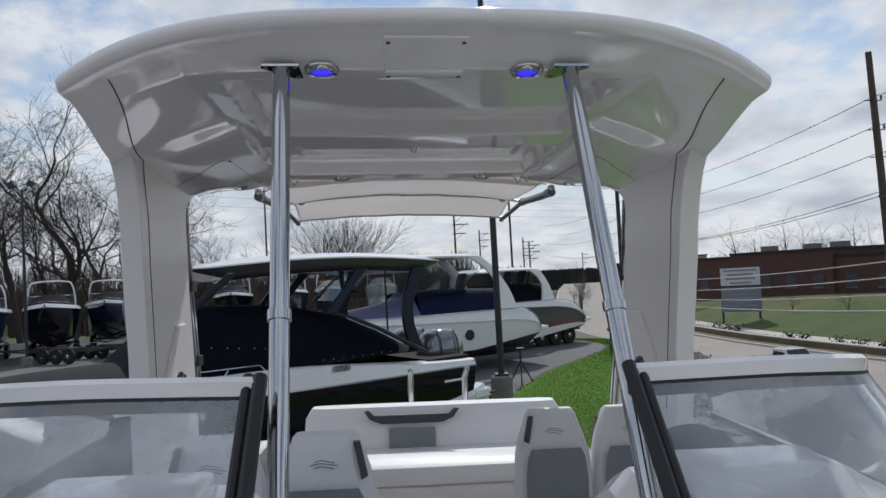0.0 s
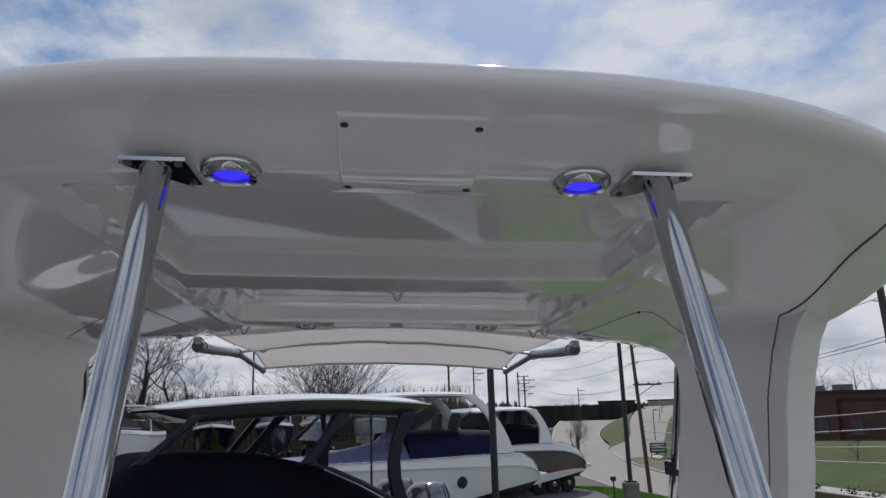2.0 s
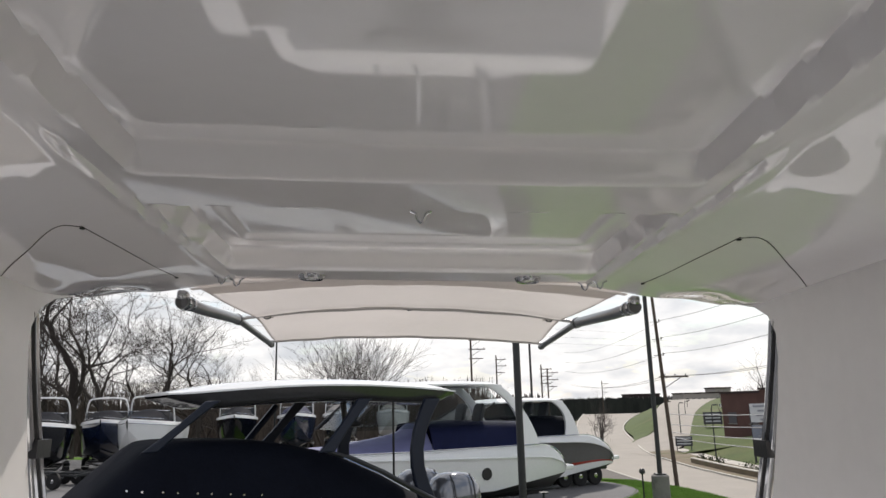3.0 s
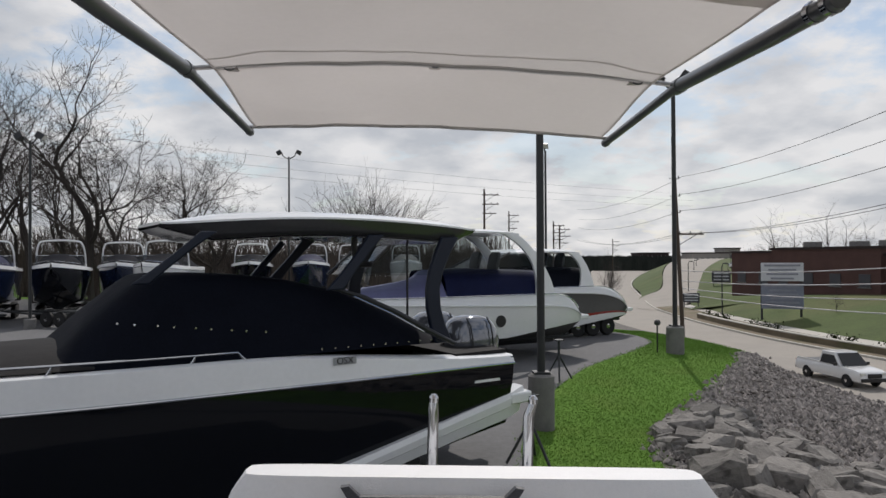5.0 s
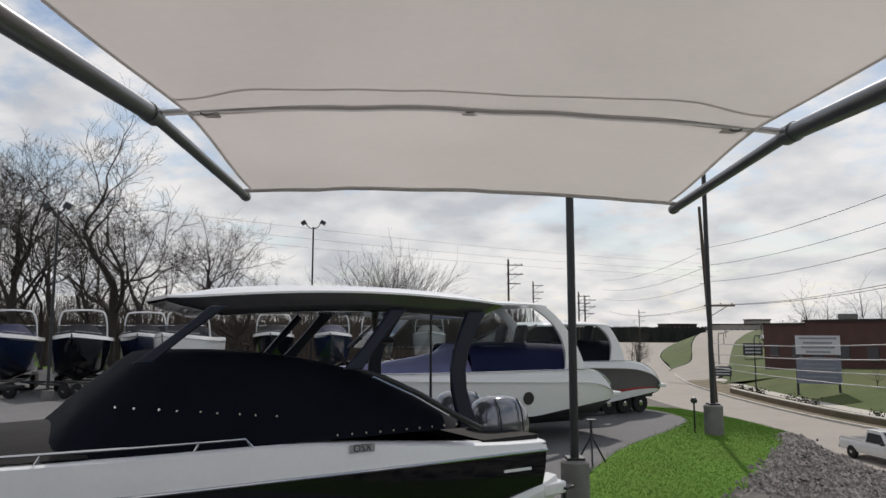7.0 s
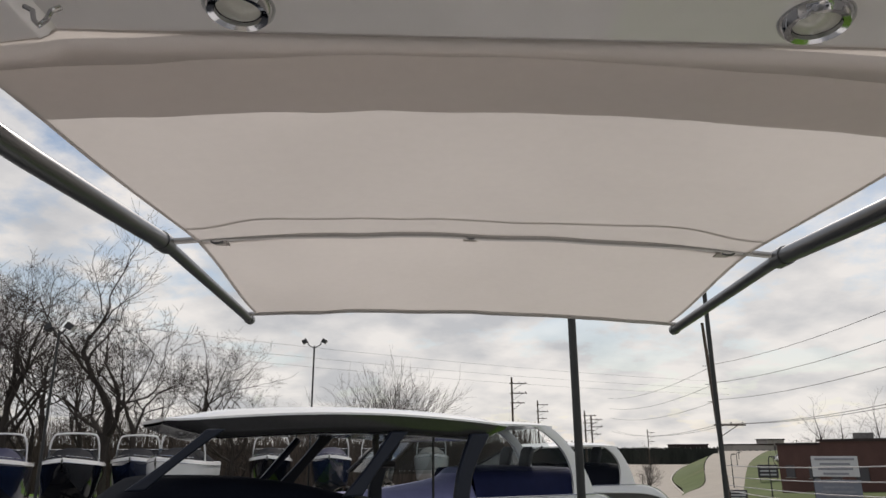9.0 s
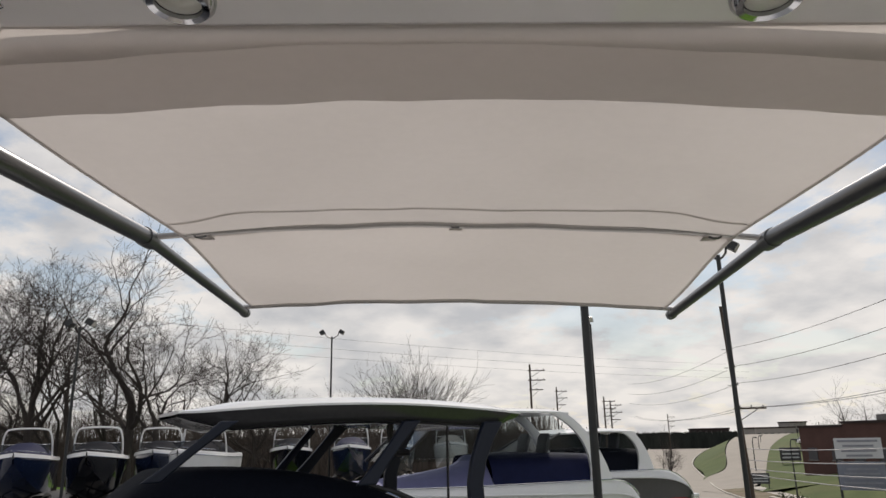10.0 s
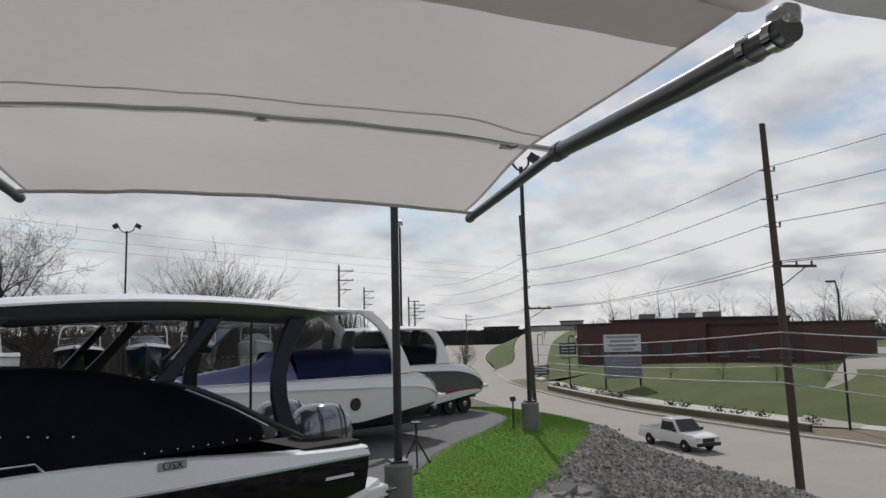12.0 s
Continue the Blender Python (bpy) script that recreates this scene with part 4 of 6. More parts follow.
g.grid([[(u * max(hull_half(s, 2.72) - 0.07, 0.02), 9.6 * s, 1.885 + (0.04 + 0.15 * (1 - smoothstep(0.55, 0.95, s))) * (1 - abs(u) ** 2.5) + 0.012 * noise.noise((u * 2, s * 14, 2.0))) for u in [-1 + k / 8 for k in range(17)]] for s in [0.545 + 0.445 * k / 20 for k in range(21)]])
part("bow_cover", g, COVER_DUSTY, nb, "dusty dark grey bow cover", smooth=60)
for k in range(11):
    s = 1.15 + 0.17 * k
    g = Geo()
    g.lathe((-(hull_half(s / 9.6, 2.72) - 0.085), s, 1.905), [(0.011, -0.004), (0.011, 0.004), (0.004, 0.01)], "x", 8)
    part("snap", g, CHROME, nb)
for k in range(9):
    s, z = 5.03 - 0.19 * k + 0.03 * (k % 2), 2.32 - 0.022 * k
    g = Geo()
    g.lathe((-(hull_half(s / 9.6, 2.72) - 0.115), s, z), [(0.012, -0.006), (0.012, 0.006), (0.004, 0.012)], "x", 8)
    part("snap", g, CHROME, nb)
g = Geo()
g.grid([[(x, y, 1.76 + dz) for dz in (-0.045, 0.045)] for x, y in ((-(hull_half(2.75 / 9.6, 2.72) + 0.012), 2.75), (-(hull_half(2.45 / 9.6, 2.72) + 0.012), 2.45))])
plate = part("name_plate", g, material("badge_grey", (0.30, 0.31, 0.32), rough=0.4), nb, "small grey badge")
letters = bpy.data.curves.new("badge_letters", "FONT")
letters.body, letters.size, letters.align_x, letters.align_y, letters.extrude = "OSX", 0.11, "CENTER", "CENTER", 0.002
lt = new("badge_letters", letters)
lt.data.materials.append(PLASTIC)
lt.parent = nb
lt.matrix_local = pose(-(hull_half(2.6 / 9.6, 2.72) + 0.017), 2.6, 1.76, 90, 0, -90)
g = Geo()
g.box((-(hull_half(0.45 / 9.6, 2.72) * 0.985 + 0.010), 0.45, 1.30), (0.012, 0.42, 0.035))
part("builder_mark", g, GELCOAT_FAR, nb, "thin pale script mark")
g = Geo()
g.prism([(-1.2, 0.9), (1.2, 0.9), (1.15, 0.02), (-1.15, 0.02)], 0.08, lambda u, v, w: (u, v, 1.60 + w))
part("aft_deck", g, COVER_DUSTY, nb, "dark grey aft deck cover")
belly = []
roof = thing("boat_roof", NB, "white hardtop on dark blue supports over the covered boat", "boat roof")
g = Geo()
rows = []
for i in range(31):
    t = i / 30
    s = 0.52 + 4.0 * t
    hw = 1.19 * (1 - 0.42 * max(0, (t - 0.66) / 0.34) ** 2.2) * (0.95 + 0.05 * smoothstep(0, 0.1, t))
    zb = 3.20 + 0.09 * math.sin(math.pi * min(t * 1.05, 1)) + 0.03 * t
    th = 0.13 * min(1, (1 - t) * 6 + 0.15, t * 9 + 0.25)
 
    lip = min(1, (1 - t) * 6 + 0.2, t * 9 + 0.3)
    belly.append([(u * hw * 0.995, s, zb + 0.135 - 0.21 * lip * min(1.0, (1 - abs(u)) * 7) ** 0.6) for u in [-1 + k / 16 for k in range(33)]])
    row = [(u * hw, s, zb + 0.128 - 0.004 * (1 - u * u)) for u in [-1 + k / 8 for k in range(17)]]
    row += [(u * hw, s, zb + 0.15 + th * 0.65 * (1 - abs(u) ** 7)) for u in [1 - k / 8 for k in range(17)]]
    rows.append(row)
g.grid(rows, closed=True, cap=True)
part("roof_shell", g, GELCOAT_FAR, roof, "white top")
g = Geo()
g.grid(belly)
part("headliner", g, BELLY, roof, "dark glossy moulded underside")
for s in (-1, 1):
    for a, b, w, d in (((1.13, 4.80, 2.70), (1.08, 4.08, 3.27), 0.05, 0.14), ((1.15, 2.62, 2.58), (1.08, 2.02, 3.26), 0.07, 0.17), ((1.20, 1.10, 1.85), (1.12, 0.94, 3.24), 0.08, 0.20)):
        if s > 0 and a[1] > 4:
            continue
        g = Geo()
        rows = []
        for k in range(7):
            t = k / 6
            p = Vector(a).lerp(Vector(b), t)
            p.y += 0.22 * math.sin(math.pi * t) if a[1] < 2 else 0.0
            dd = d * (1.0 + 0.35 * (2 * t - 1) ** 2)
            rows.append([(s * (p.x - w / 2), p.y - dd / 2, p.z), (s * (p.x + w / 2), p.y - dd / 2, p.z), (s * (p.x + w / 2), p.y + dd / 2, p.z), (s * (p.x - w / 2), p.y + dd / 2, p.z)])
        g.grid(rows, closed=True, cap=True)
        soften(part("support", g, STRUT, roof, "dark blue support"), 0.02)
    g = Geo()
    g.tube([(s * 1.27, 0.98, 1.84), (s * 1.26, 1.35, 2.02), (s * 1.22, 1.8, 2.27), (s * 1.18, 2.25, 2.48), (s * 1.15, 2.62, 2.60)], [0.03, 0.04, 0.04, 0.035, 0.02], 10)
    part("side_trim", g, PLASTIC, roof, "curved dark trim")
    g = Geo()
    g.tube([(s * 1.285, 1.45, 2.02), (s * 1.255, 1.9, 2.27), (s * 1.215, 2.4, 2.50)], 0.014, 8)
    part("trim_chrome", g, CHROME, roof)
g = Geo()
g.tube([(0.95, 1.35, 3.2), (0.95, 1.32, 2.95), (0.95, 1.22, 2.86), (0.95, 1.05, 2.86)], 0.05, 8)
part("grab_handle", g, PLASTIC, roof)
g = Geo()
g.tube([(0.3, 0.77, 1.9), (0.3, 0.77, 3.22)], 0.02, 6)
part("cover_pole", g, PLASTIC, roof)
for x0, y0, y1 in ((1.02, 2.95, 2.48),):
    g = Geo()
    g.tube([(x0, y0, 2.66), (x0, y1, 3.20)], 0.05, 6)
    part("inner_strut", g, STRUT, roof)
COWL = material("motor_cowl", (0.16, 0.17, 0.195), rough=0.10, metal=0.5, coat=0.8, vary=0.05)
for mx in (-0.35, 0.65):
    motor = thing("outboard_motor", NB @ pose(mx, 0.20, 0.02), "large outboard motor with a grey silver cowl", "outboard motor", "twin outboard motors")
    g = Geo()
    rows = []
    for z, hw, y0, y1 in ((1.30, 0.24, -0.44, 0.20), (1.40, 0.29, -0.52, 0.27), (1.55, 0.32, -0.57, 0.30), (1.72, 0.33, -0.58, 0.31), (1.88, 0.31, -0.54, 0.28), (1.99, 0.27, -0.46, 0.22), (2.06, 0.20, -0.35, 0.12), (2.09, 0.08, -0.20, -0.02)):
        rows.append([(hw * math.copysign(abs(math.cos(a)) ** 0.7, math.cos(a)), (y0 + y1) / 2 + (y1 - y0) / 2 * math.sin(a), z) for a in [2 * math.pi * k / 28 for k in range(28)]])
    g.grid(rows, closed=True, cap=True)
    part("cowl", g, COWL, motor, smooth=60)
    for dy in (-0.30, 0.06):
        g = Geo()
        g.tube([(x, dy + 0.05 * (z - 1.7), z) for x, z in ((-0.345, 1.40), (-0.352, 1.6), (-0.345, 1.8), (-0.31, 1.95), (-0.22, 2.06))], 0.012, 6)
        part("cowl_seam", g, PLASTIC, motor, "dark seam of the cowl")
    g = Geo()
    g.box((0, -0.30, 0.85), (0.20, 0.32, 0.95), taper=1.3)
    part("leg", g, PLASTIC, motor)
g = Geo()
g.prism([(-1.25, 0.0), (1.25, 0.0), (1.2, -0.42), (-1.2, -0.42)], 0.16, lambda u, v, w: (u, v, 0.90 + w))
soften(part("swim_platform", g, GELCOAT_FAR, nb, "white swim platform"), 0.03)
for s in (-1,):
    g = Geo()
    P0 = [(s * (hull_half(k / 12 * 0.55 + 0.40, 2.72) - 0.06), 9.6 * (k / 12 * 0.55 + 0.40), 1.945) for k in range(13)]
    P0 = [(P0[0][0], P0[0][1] - 0.08, 1.86)] + P0
    g.tube(P0, 0.014, 8)
    rail = part("bow_rail", g, CHROME, nb, "polished bow rail")
    for k in (2, 5, 8, 11):
        g = Geo()
        x, y, z = P0[k]
        g.tube([(x, y, z), (x + 0.02, y + 0.05, z - 0.09)], 0.012, 8)
        part("rail_post", g, CHROME, rail)
trailer(NB, 9.6, "dark steel boat trailer under the black boat")


# ---- other boats ----
def swept(y, y0, y1, low, high):
    """A quarter ellipse that rises from low at y0 to high at y1."""
    t = max(0.0, min(1.0, (y - y0) / (y1 - y0)))
    return low + (high - low) * math.sqrt(1 - (1 - t) ** 2)


def cruiser(m, L, beam, deck, step, y0, y1, knuckle, chine_z, leg_foot, leg_top, roof_y, side, lower, cover, bow_cover, label, stripe=None, axle=0.18):
    """A cabin cruiser on its trailer: swept stern, knuckled topsides, canvas covers, arch legs and a hardtop."""
    b = thing("cruiser", m, label, "boat", "cruisers in the yard")
    ys = [y0 + (L - y0) * (k / 55) ** 1.6 for k in range(56)]

    def half(y):
        return hull_half(y / L, beam)

    def sheer(y):
        return swept(y, y0, y1, step, deck) + 0.25 * max(0.0, y / L - 0.4) ** 2

    def knuck(y):
        return min(swept(y, y0, y1 * 1.15, step - 0.05, knuckle) + 0.035 * max(0.0, y - y1), sheer(y) - 0.02)

    def chine(y):
        return min(chine_z + 0.13 * max(0.0, 3.0 - y) + (deck - chine_z) * 0.9 * max(0.0, (y / L - 0.5) / 0.5) ** 2.4, knuck(y) - 0.02)

    def keel(y):
        return 0.30 + (deck - 0.4) * max(0.0, (y / L - 0.6) / 0.4) ** 2.0

    for sgn in (-1, 1):
        low, side_rows, top_rows = [], [], []
        for y in ys:
            h, c, k, z = half(y), chine(y), knuck(y), sheer(y)
            low.append([(0, y, min(keel(y), c - 0.01)), (sgn * h * 0.5, y, (min(keel(y), c) + c) / 2 - 0.02), (sgn * h * 0.93, y, c)])
            side_rows.append([(sgn * h * (0.93 + 0.07 * (j / 8) ** 0.7), y, c + (k - c) * j / 8) for j in range(9)])
            top_rows.append([(sgn * (h + 0.03), y, k), (sgn * (h + 0.035), y, k + 0.03), (sgn * (h - 0.01), y, k + 0.05), (sgn * (h - 0.04), y, k + (z - k) * 0.6 + 0.01), (sgn * (h - 0.10), y, z - 0.02), (sgn * (h - 0.16), y, z + 0.01), (sgn * max(h - 0.34, 0), y, z)])
        for name, rows, mat, lb in (("hull_bottom", low, BOTTOM, "dark hull underside"), ("hull_side", side_rows, side, ""), ("topside", top_rows, GELCOAT_FAR, "white upper moulding")):
            g = Geo()
            g.grid(rows)
            part(name, g, mat, b, lb, smooth=30)
        if lower:
            g = Geo()
            g.grid([[(sgn * (half(y) * (0.93 + 0.07 * (j / 8) ** 0.7) + 0.006), y, chine(y) + (knuck(y) - chine(y)) * j / 8) for j in range(0, 3)] for y in ys])
            part("lower_side", g, lower, b, "white lower hull side")
        if stripe:
            g = Geo()
            g.grid([[(sgn * (half(y) * (0.93 + 0.07 * (j / 8) ** 0.7) + 0.008), y, chine(y) + (knuck(y) - chine(y)) * j / 8) for j in (2.0, 2.7)] for y in ys[:34]])
            part("stripe", g, stripe, b, "dark red stripe")
        g = Geo()
        g.tube([(sgn * (half(y) - 0.05), y, sheer(y) + 0.0) for y in ys[2:]], 0.016, 6)
        part("rub_rail", g, CHROME, b)
        g = Geo()
        yp = 3.27
        g.lathe((sgn * (half(yp) * 0.965 + 0.03), yp, chine(yp) + (knuck(yp) - chine(yp)) * 0.55), [(0.03, -0.02), (0.15, -0.02), (0.17, 0.0), (0.03, 0.02)], "x", 20)
        part("porthole", g, PLASTIC, b, "black oval porthole")
        # stern moulding lines and a small louvre in the swept quarter
        for k in range(3):
            g = Geo()
            ya = y0 + (y1 - y0) * 0.30 + 0.10 * k
            g.tube([(sgn * (half(ya) - 0.09), ya + 0.22 * q, sheer(ya + 0.22 * q) - 0.10 - 0.045 * k) for q in (0, 0.5, 1)], 0.012, 6)
            part("louvre", g, PLASTIC, b)
    g = Geo()
    hs = half(y0)
    g.prism([(-hs, step), (-hs * 0.93, chine(y0)), (0, 0.35), (hs * 0.93, chine(y0)), (hs, step)], 0.05, lambda u, v, w: (u, y0 + w, v))
    part("transom", g, GELCOAT_FAR, b)
    g = Geo()
    g.grid([[(u * max(half(y) - 0.32, 0.0), y, sheer(y) + 0.03 * (1 - u * u)) for u in (-1, -0.5, 0, 0.5, 1)] for y in ys])
    part("deck", g, GELCOAT_FAR, b)
    g = Geo()
    g.prism([(-hs * 0.98, y0 + 0.04), (hs * 0.98, y0 + 0.04), (hs * 0.9, y0 - 0.42), (hs * 0.6, y0 - 0.5), (-hs * 0.6, y0 - 0.5), (-hs * 0.9, y0 - 0.42)], 0.13, lambda u, v, w: (u, v, step - 0.12 + w))
    soften(part("swim_platform", g, GELCOAT_FAR, b, "white swim platform"), 0.03)

    def canvas(rows, mat, name, lb, p):
        g = Geo()
        grid = [[(u * w, y, zb + (zt - zb) * (1 - abs(u) ** p) + 0.012 * noise.noise((u * 3, y * 1.5, 1.0))) for u in [-1 + k / 12 for k in range(25)]] for y, w, zb, zt in rows]
        g.grid([[Vector(q) for q in r] for r in zip(*[along(c, 30) for c in zip(*grid)])])
        part(name, g, mat, b, lb, smooth=60)

    ct = deck + 0.72
    canvas([(leg_foot - 0.02, half(2) - 0.22, deck - 0.05, deck + 0.28), (leg_foot + 0.10, half(2) - 0.20, deck, ct - 0.10), (3.0, half(3) - 0.20, deck, ct), (4.2, half(4.2) - 0.20, deck, ct), (4.85, half(4.85) - 0.22, deck, ct - 0.02)], cover, "cover", "taut canvas cockpit cover", 9)
    canvas([(4.86, half(4.86) - 0.22, deck, ct - 0.02), (5.3, half(5.3) - 0.22, deck, deck + 0.44), (7.0, half(7) - 0.22, deck + 0.02, deck + 0.20), (8.6, half(8.6) - 0.2, deck + 0.05, deck + 0.14), (L * 0.93, half(L * 0.93) * 0.5, deck + 0.08, deck + 0.10)], bow_cover, "bow_cover", "faded canvas bow cover", 3)
    (fy, fz), (ty, tz) = (leg_foot, deck - 0.08), leg_top
    for s in (-1, 1):
        g = Geo()
        rows = []
        for k in range(15):
            t = k / 14
            y = fy + (ty - fy) * t ** 1.5
            z = fz + (tz - fz) * (1 - (1 - t) ** 1.35)
            w = 0.70 - 0.42 * math.sin(math.pi * min(t * 0.75, 0.5)) + 0.25 * t ** 3
            x = beam * 0.465 - 0.13 * (z - fz)
            rows.append([(s * x, y, z), (s * (x + 0.03), y + w * 0.5, z), (s * x, y + w, z), (s * (x - 0.11), y + w * 0.95, z), (s * (x - 0.13), y + w * 0.5, z), (s * (x - 0.11), y + 0.03, z)])
        g.grid(rows, closed=True, cap=True)
        part("arch_leg", g, GELCOAT_FAR, b, "swept white arch leg", smooth=50)
        g = Geo()
        g.tube([(s * (beam * 0.42), roof_y + 1.15, ct - 0.12), (s * (beam * 0.36), roof_y - 0.15, tz - 0.02)], 0.035, 8)
        part("window_post", g, PLASTIC, b)
        g = Geo()
        xa, xb = beam * 0.43, beam * 0.36
        g.grid([[(s * xa, fy + 0.75 + (roof_y + 1.1 - fy - 0.75) * t, ct - 0.12), (s * xb, ty + 0.3 + (roof_y - 0.2 - ty - 0.3) * t, tz - 0.06)] for t in [q / 8 for q in range(9)]])
        part("side_window", g, TINT_GLASS, b, "clear side window")
    g = Geo()
    rows = []
    for k in range(25):
        t = k / 24
        y = ty - 0.25 + (roof_y - ty + 0.25) * t
        hw = beam * 0.40 * (1 - 0.30 * max(0.0, (t - 0.7) / 0.3) ** 2) * (0.90 + 0.10 * min(1.0, t * 8))
        z = tz - 0.10 + 0.10 * math.sin(math.pi * (0.18 + 0.72 * t))
        e = min(1.0, t * 10 + 0.25, (1 - t) * 8 + 0.2)
        rows.append([(u * hw, y, z - 0.02) for u in [-1 + j / 6 for j in range(13)]] + [(u * hw, y, z + 0.03 + 0.10 * e * (1 - abs(u) ** 4)) for u in [1 - j / 6 for j in range(13)]])
    g.grid(rows, closed=True, cap=True)
    part("roof_shell", g, GELCOAT_FAR, b, "white hardtop")
    g = Geo()
    g.grid([[(u * beam * (0.41 - 0.05 * k), roof_y + 1.1 - 1.25 * k, ct - 0.12 + (tz - ct + 0.1) * k) for u in (-1, -0.5, 0, 0.5, 1)] for k in (0, 0.5, 1)])
    part("windscreen", g, TINT_GLASS, b)
    for x in (-0.55, 0.5):
        g = Geo()
        cushion(g, (x, 2.9, ct + 0.22), (0.5, 0.14, 0.55), 0.05, lean=-0.25)
        part("seat_back", g, VINYL_DARK, b, "dark seat back above the cover")
    trailer(m, L, "dark steel boat trailer under a parked boat", axle=axle)
    return b


def bowrider(m, side, cover, label):
    """An open bowrider on its trailer: hull, snapped cover, windscreen and a tow hoop."""
    L, beam, sheer = 6.8, 2.5, 2.5
    b = thing("bow_boat", m, label, "boat", "row of parked bowriders")
    hull(b, L, beam, 0.5, sheer, 0.30, lambda x, y, z: (x, y, z), GELCOAT_FAR, side, side, band=0.20, deck_mat=GELCOAT_FAR, chine=0.22)
    g = Geo()
    rows = []
    for t, zc in ((0.04, 0.03), (0.12, 0.42), (0.30, 0.62), (0.52, 0.60), (0.70, 0.30), (0.88, 0.06)):
        hb = hull_half(t, beam) - 0.20
        rows.append([(u * hb, t * L, sheer + 0.3 * t * t + 0.02 + zc * (1 - abs(u) ** 3.2) + 0.02 * noise.noise((u * 4, t * 9, 2.2))) for u in [-1 + k / 8 for k in range(17)]])
    g.grid([[Vector(p) for p in r] for r in zip(*[along(c, 24) for c in zip(*rows)])])
    part("cover", g, cover, b, "snapped-on canvas cover", smooth=60)
    g = Geo()
    g.tube(along([(-beam * 0.43, L * 0.40, sheer), (-beam * 0.42, L * 0.43, sheer + 0.75), (-beam * 0.37, L * 0.45, sheer + 1.22), (-beam * 0.28, L * 0.45, sheer + 1.34), (0, L * 0.45, sheer + 1.38), (beam * 0.28, L * 0.45, sheer + 1.34), (beam * 0.37, L * 0.45, sheer + 1.22), (beam * 0.42, L * 0.43, sheer + 0.75), (beam * 0.43, L * 0.40, sheer)], 40), 0.045, 8)
    part("tow_hoop", g, GELCOAT_FAR, b, "pale tow hoop")
    g = Geo()
    g.grid([[(u * beam * 0.41, L * (0.60 - 0.06 * u * u) - 0.28 * k, sheer + 0.12 + 0.50 * k) for u in (-1, -0.6, 0, 0.6, 1)] for k in (0, 1)])
    screen = part("windscreen", g, DARK_GLASS, b)
    g = Geo()
    g.tube([(u * beam * 0.41, L * (0.60 - 0.06 * u * u) - 0.28, sheer + 0.63) for u in (-1, -0.6, 0, 0.6, 1)], 0.022, 6)
    part("screen_rail", g, CHROME, screen)
    for s in (-1, 1):
        g = Geo()
        g.tube([(s * (hull_half(t, beam) - 0.10), t * L, sheer + 0.3 * t * t + 0.10) for t in (0.66, 0.74, 0.82, 0.90, 0.96)], 0.016, 6)
        part("bow_rail", g, CHROME, b)
    trailer(m, L, "dark steel boat trailer under a parked boat")
    return b


cruiser(heading(4.7, 24.6, -0.90, -0.43), 11.0, 3.0, 1.90, 1.22, 0.42, 1.35, 1.52, 0.70, 1.32, (2.62, 3.66), 6.2, GELCOAT_FAR, None, COVER_BLUE, COVER_MAUVE, "white cruiser with a navy cover and a tall swept arch", axle=0.36)
cruiser(heading(7.8, 30.2, -0.90, -0.43), 10.5, 3.0, 1.88, 1.00, 0.40, 1.95, 1.60, 0.42, 1.95, (2.62, 3.14), 5.6, GREY_HULL, GELCOAT_FAR, COVER_BLACK, COVER_BLACK, "white and dark grey cruiser with a red stripe and hardtop", stripe=RED_STRIPE, axle=0.10)
HULL_NAMES = {BLACK_HULL: "black", NAVY_HULL: "navy", GELCOAT_FAR: "white", GREY_HULL: "grey"}
for x, y, sd, cv in [(-25.2, 38.0, NAVY_HULL, COVER_MAUVE), (-20.4, 36.8, NAVY_HULL, COVER_BLUE), (-17.0, 36.8, BLACK_HULL, COVER_BLACK), (-16.0, 41.6, NAVY_HULL, COVER_BLACK), (-12.7, 38.2, GELCOAT_FAR, COVER_BLACK), (-10.2, 47.0, BLACK_HULL, COVER_BLACK), (-6.8, 48.8, NAVY_HULL, COVER_BLUE), (-4.2, 52.0, GREY_HULL, COVER_GREY), (-0.6, 56.0, GELCOAT_FAR, COVER_GREY)]:
    d = Vector((-x * (0.15 if sd is GELCOAT_FAR else 0.8), -y)).normalized()
    bowrider(heading(x - d.x * 4, y - d.y * 4, d.x, d.y), sd, cv, HULL_NAMES[sd] + "-hulled bowrider with a snapped cover on a trailer")
tent = thing("peaked_canopy", pose(-1.7, 72.0, LOT_Z), "white peaked canopy on posts over a stored boat", "canopy")
g = Geo()
g.grid([[(-2.3, -1.6, 1.35), (-1.2, -1.6, 1.72), (0.1, -1.6, 2.05), (1.2, -1.6, 1.72), (2.3, -1.6, 1.30)], [(-2.3, 1.6, 1.35), (-1.2, 1.6, 1.72), (0.1, 1.6, 2.05), (1.2, 1.6, 1.72), (2.3, 1.6, 1.30)]])
g.grid([[(-2.3, -1.6, 1.30), (2.3, -1.6, 1.25)], [(-2.3, -1.6, 1.12), (2.3, -1.6, 1.08)]])
part("roof_sheet", g, GELCOAT_FAR, tent, smooth=0)
for x in (-2.2, 2.2):
    for y in (-1.5, 1.5):
        g = Geo()
        g.tube([(x, y, 0), (x, y, 1.32)], 0.04, 8)
        part("post", g, DARK_METAL, tent)

for x, y, a in ((-21.5, 31.5, 75), (-17.5, 32.8, 82), (-13.2, 33.8, 70), (-9.6, 35.5, 95), (-25.5, 30.0, 100)):
    trailer(pose(x, y, LOT_Z, 0, 0, a), 6.2, "empty dark steel boat trailer parked on the asphalt", "empty trailers")
jack = thing("jack_stand", pose(3.45, 19.2, LOT_Z), "black tripod jack stand on the asphalt", "jack stand")
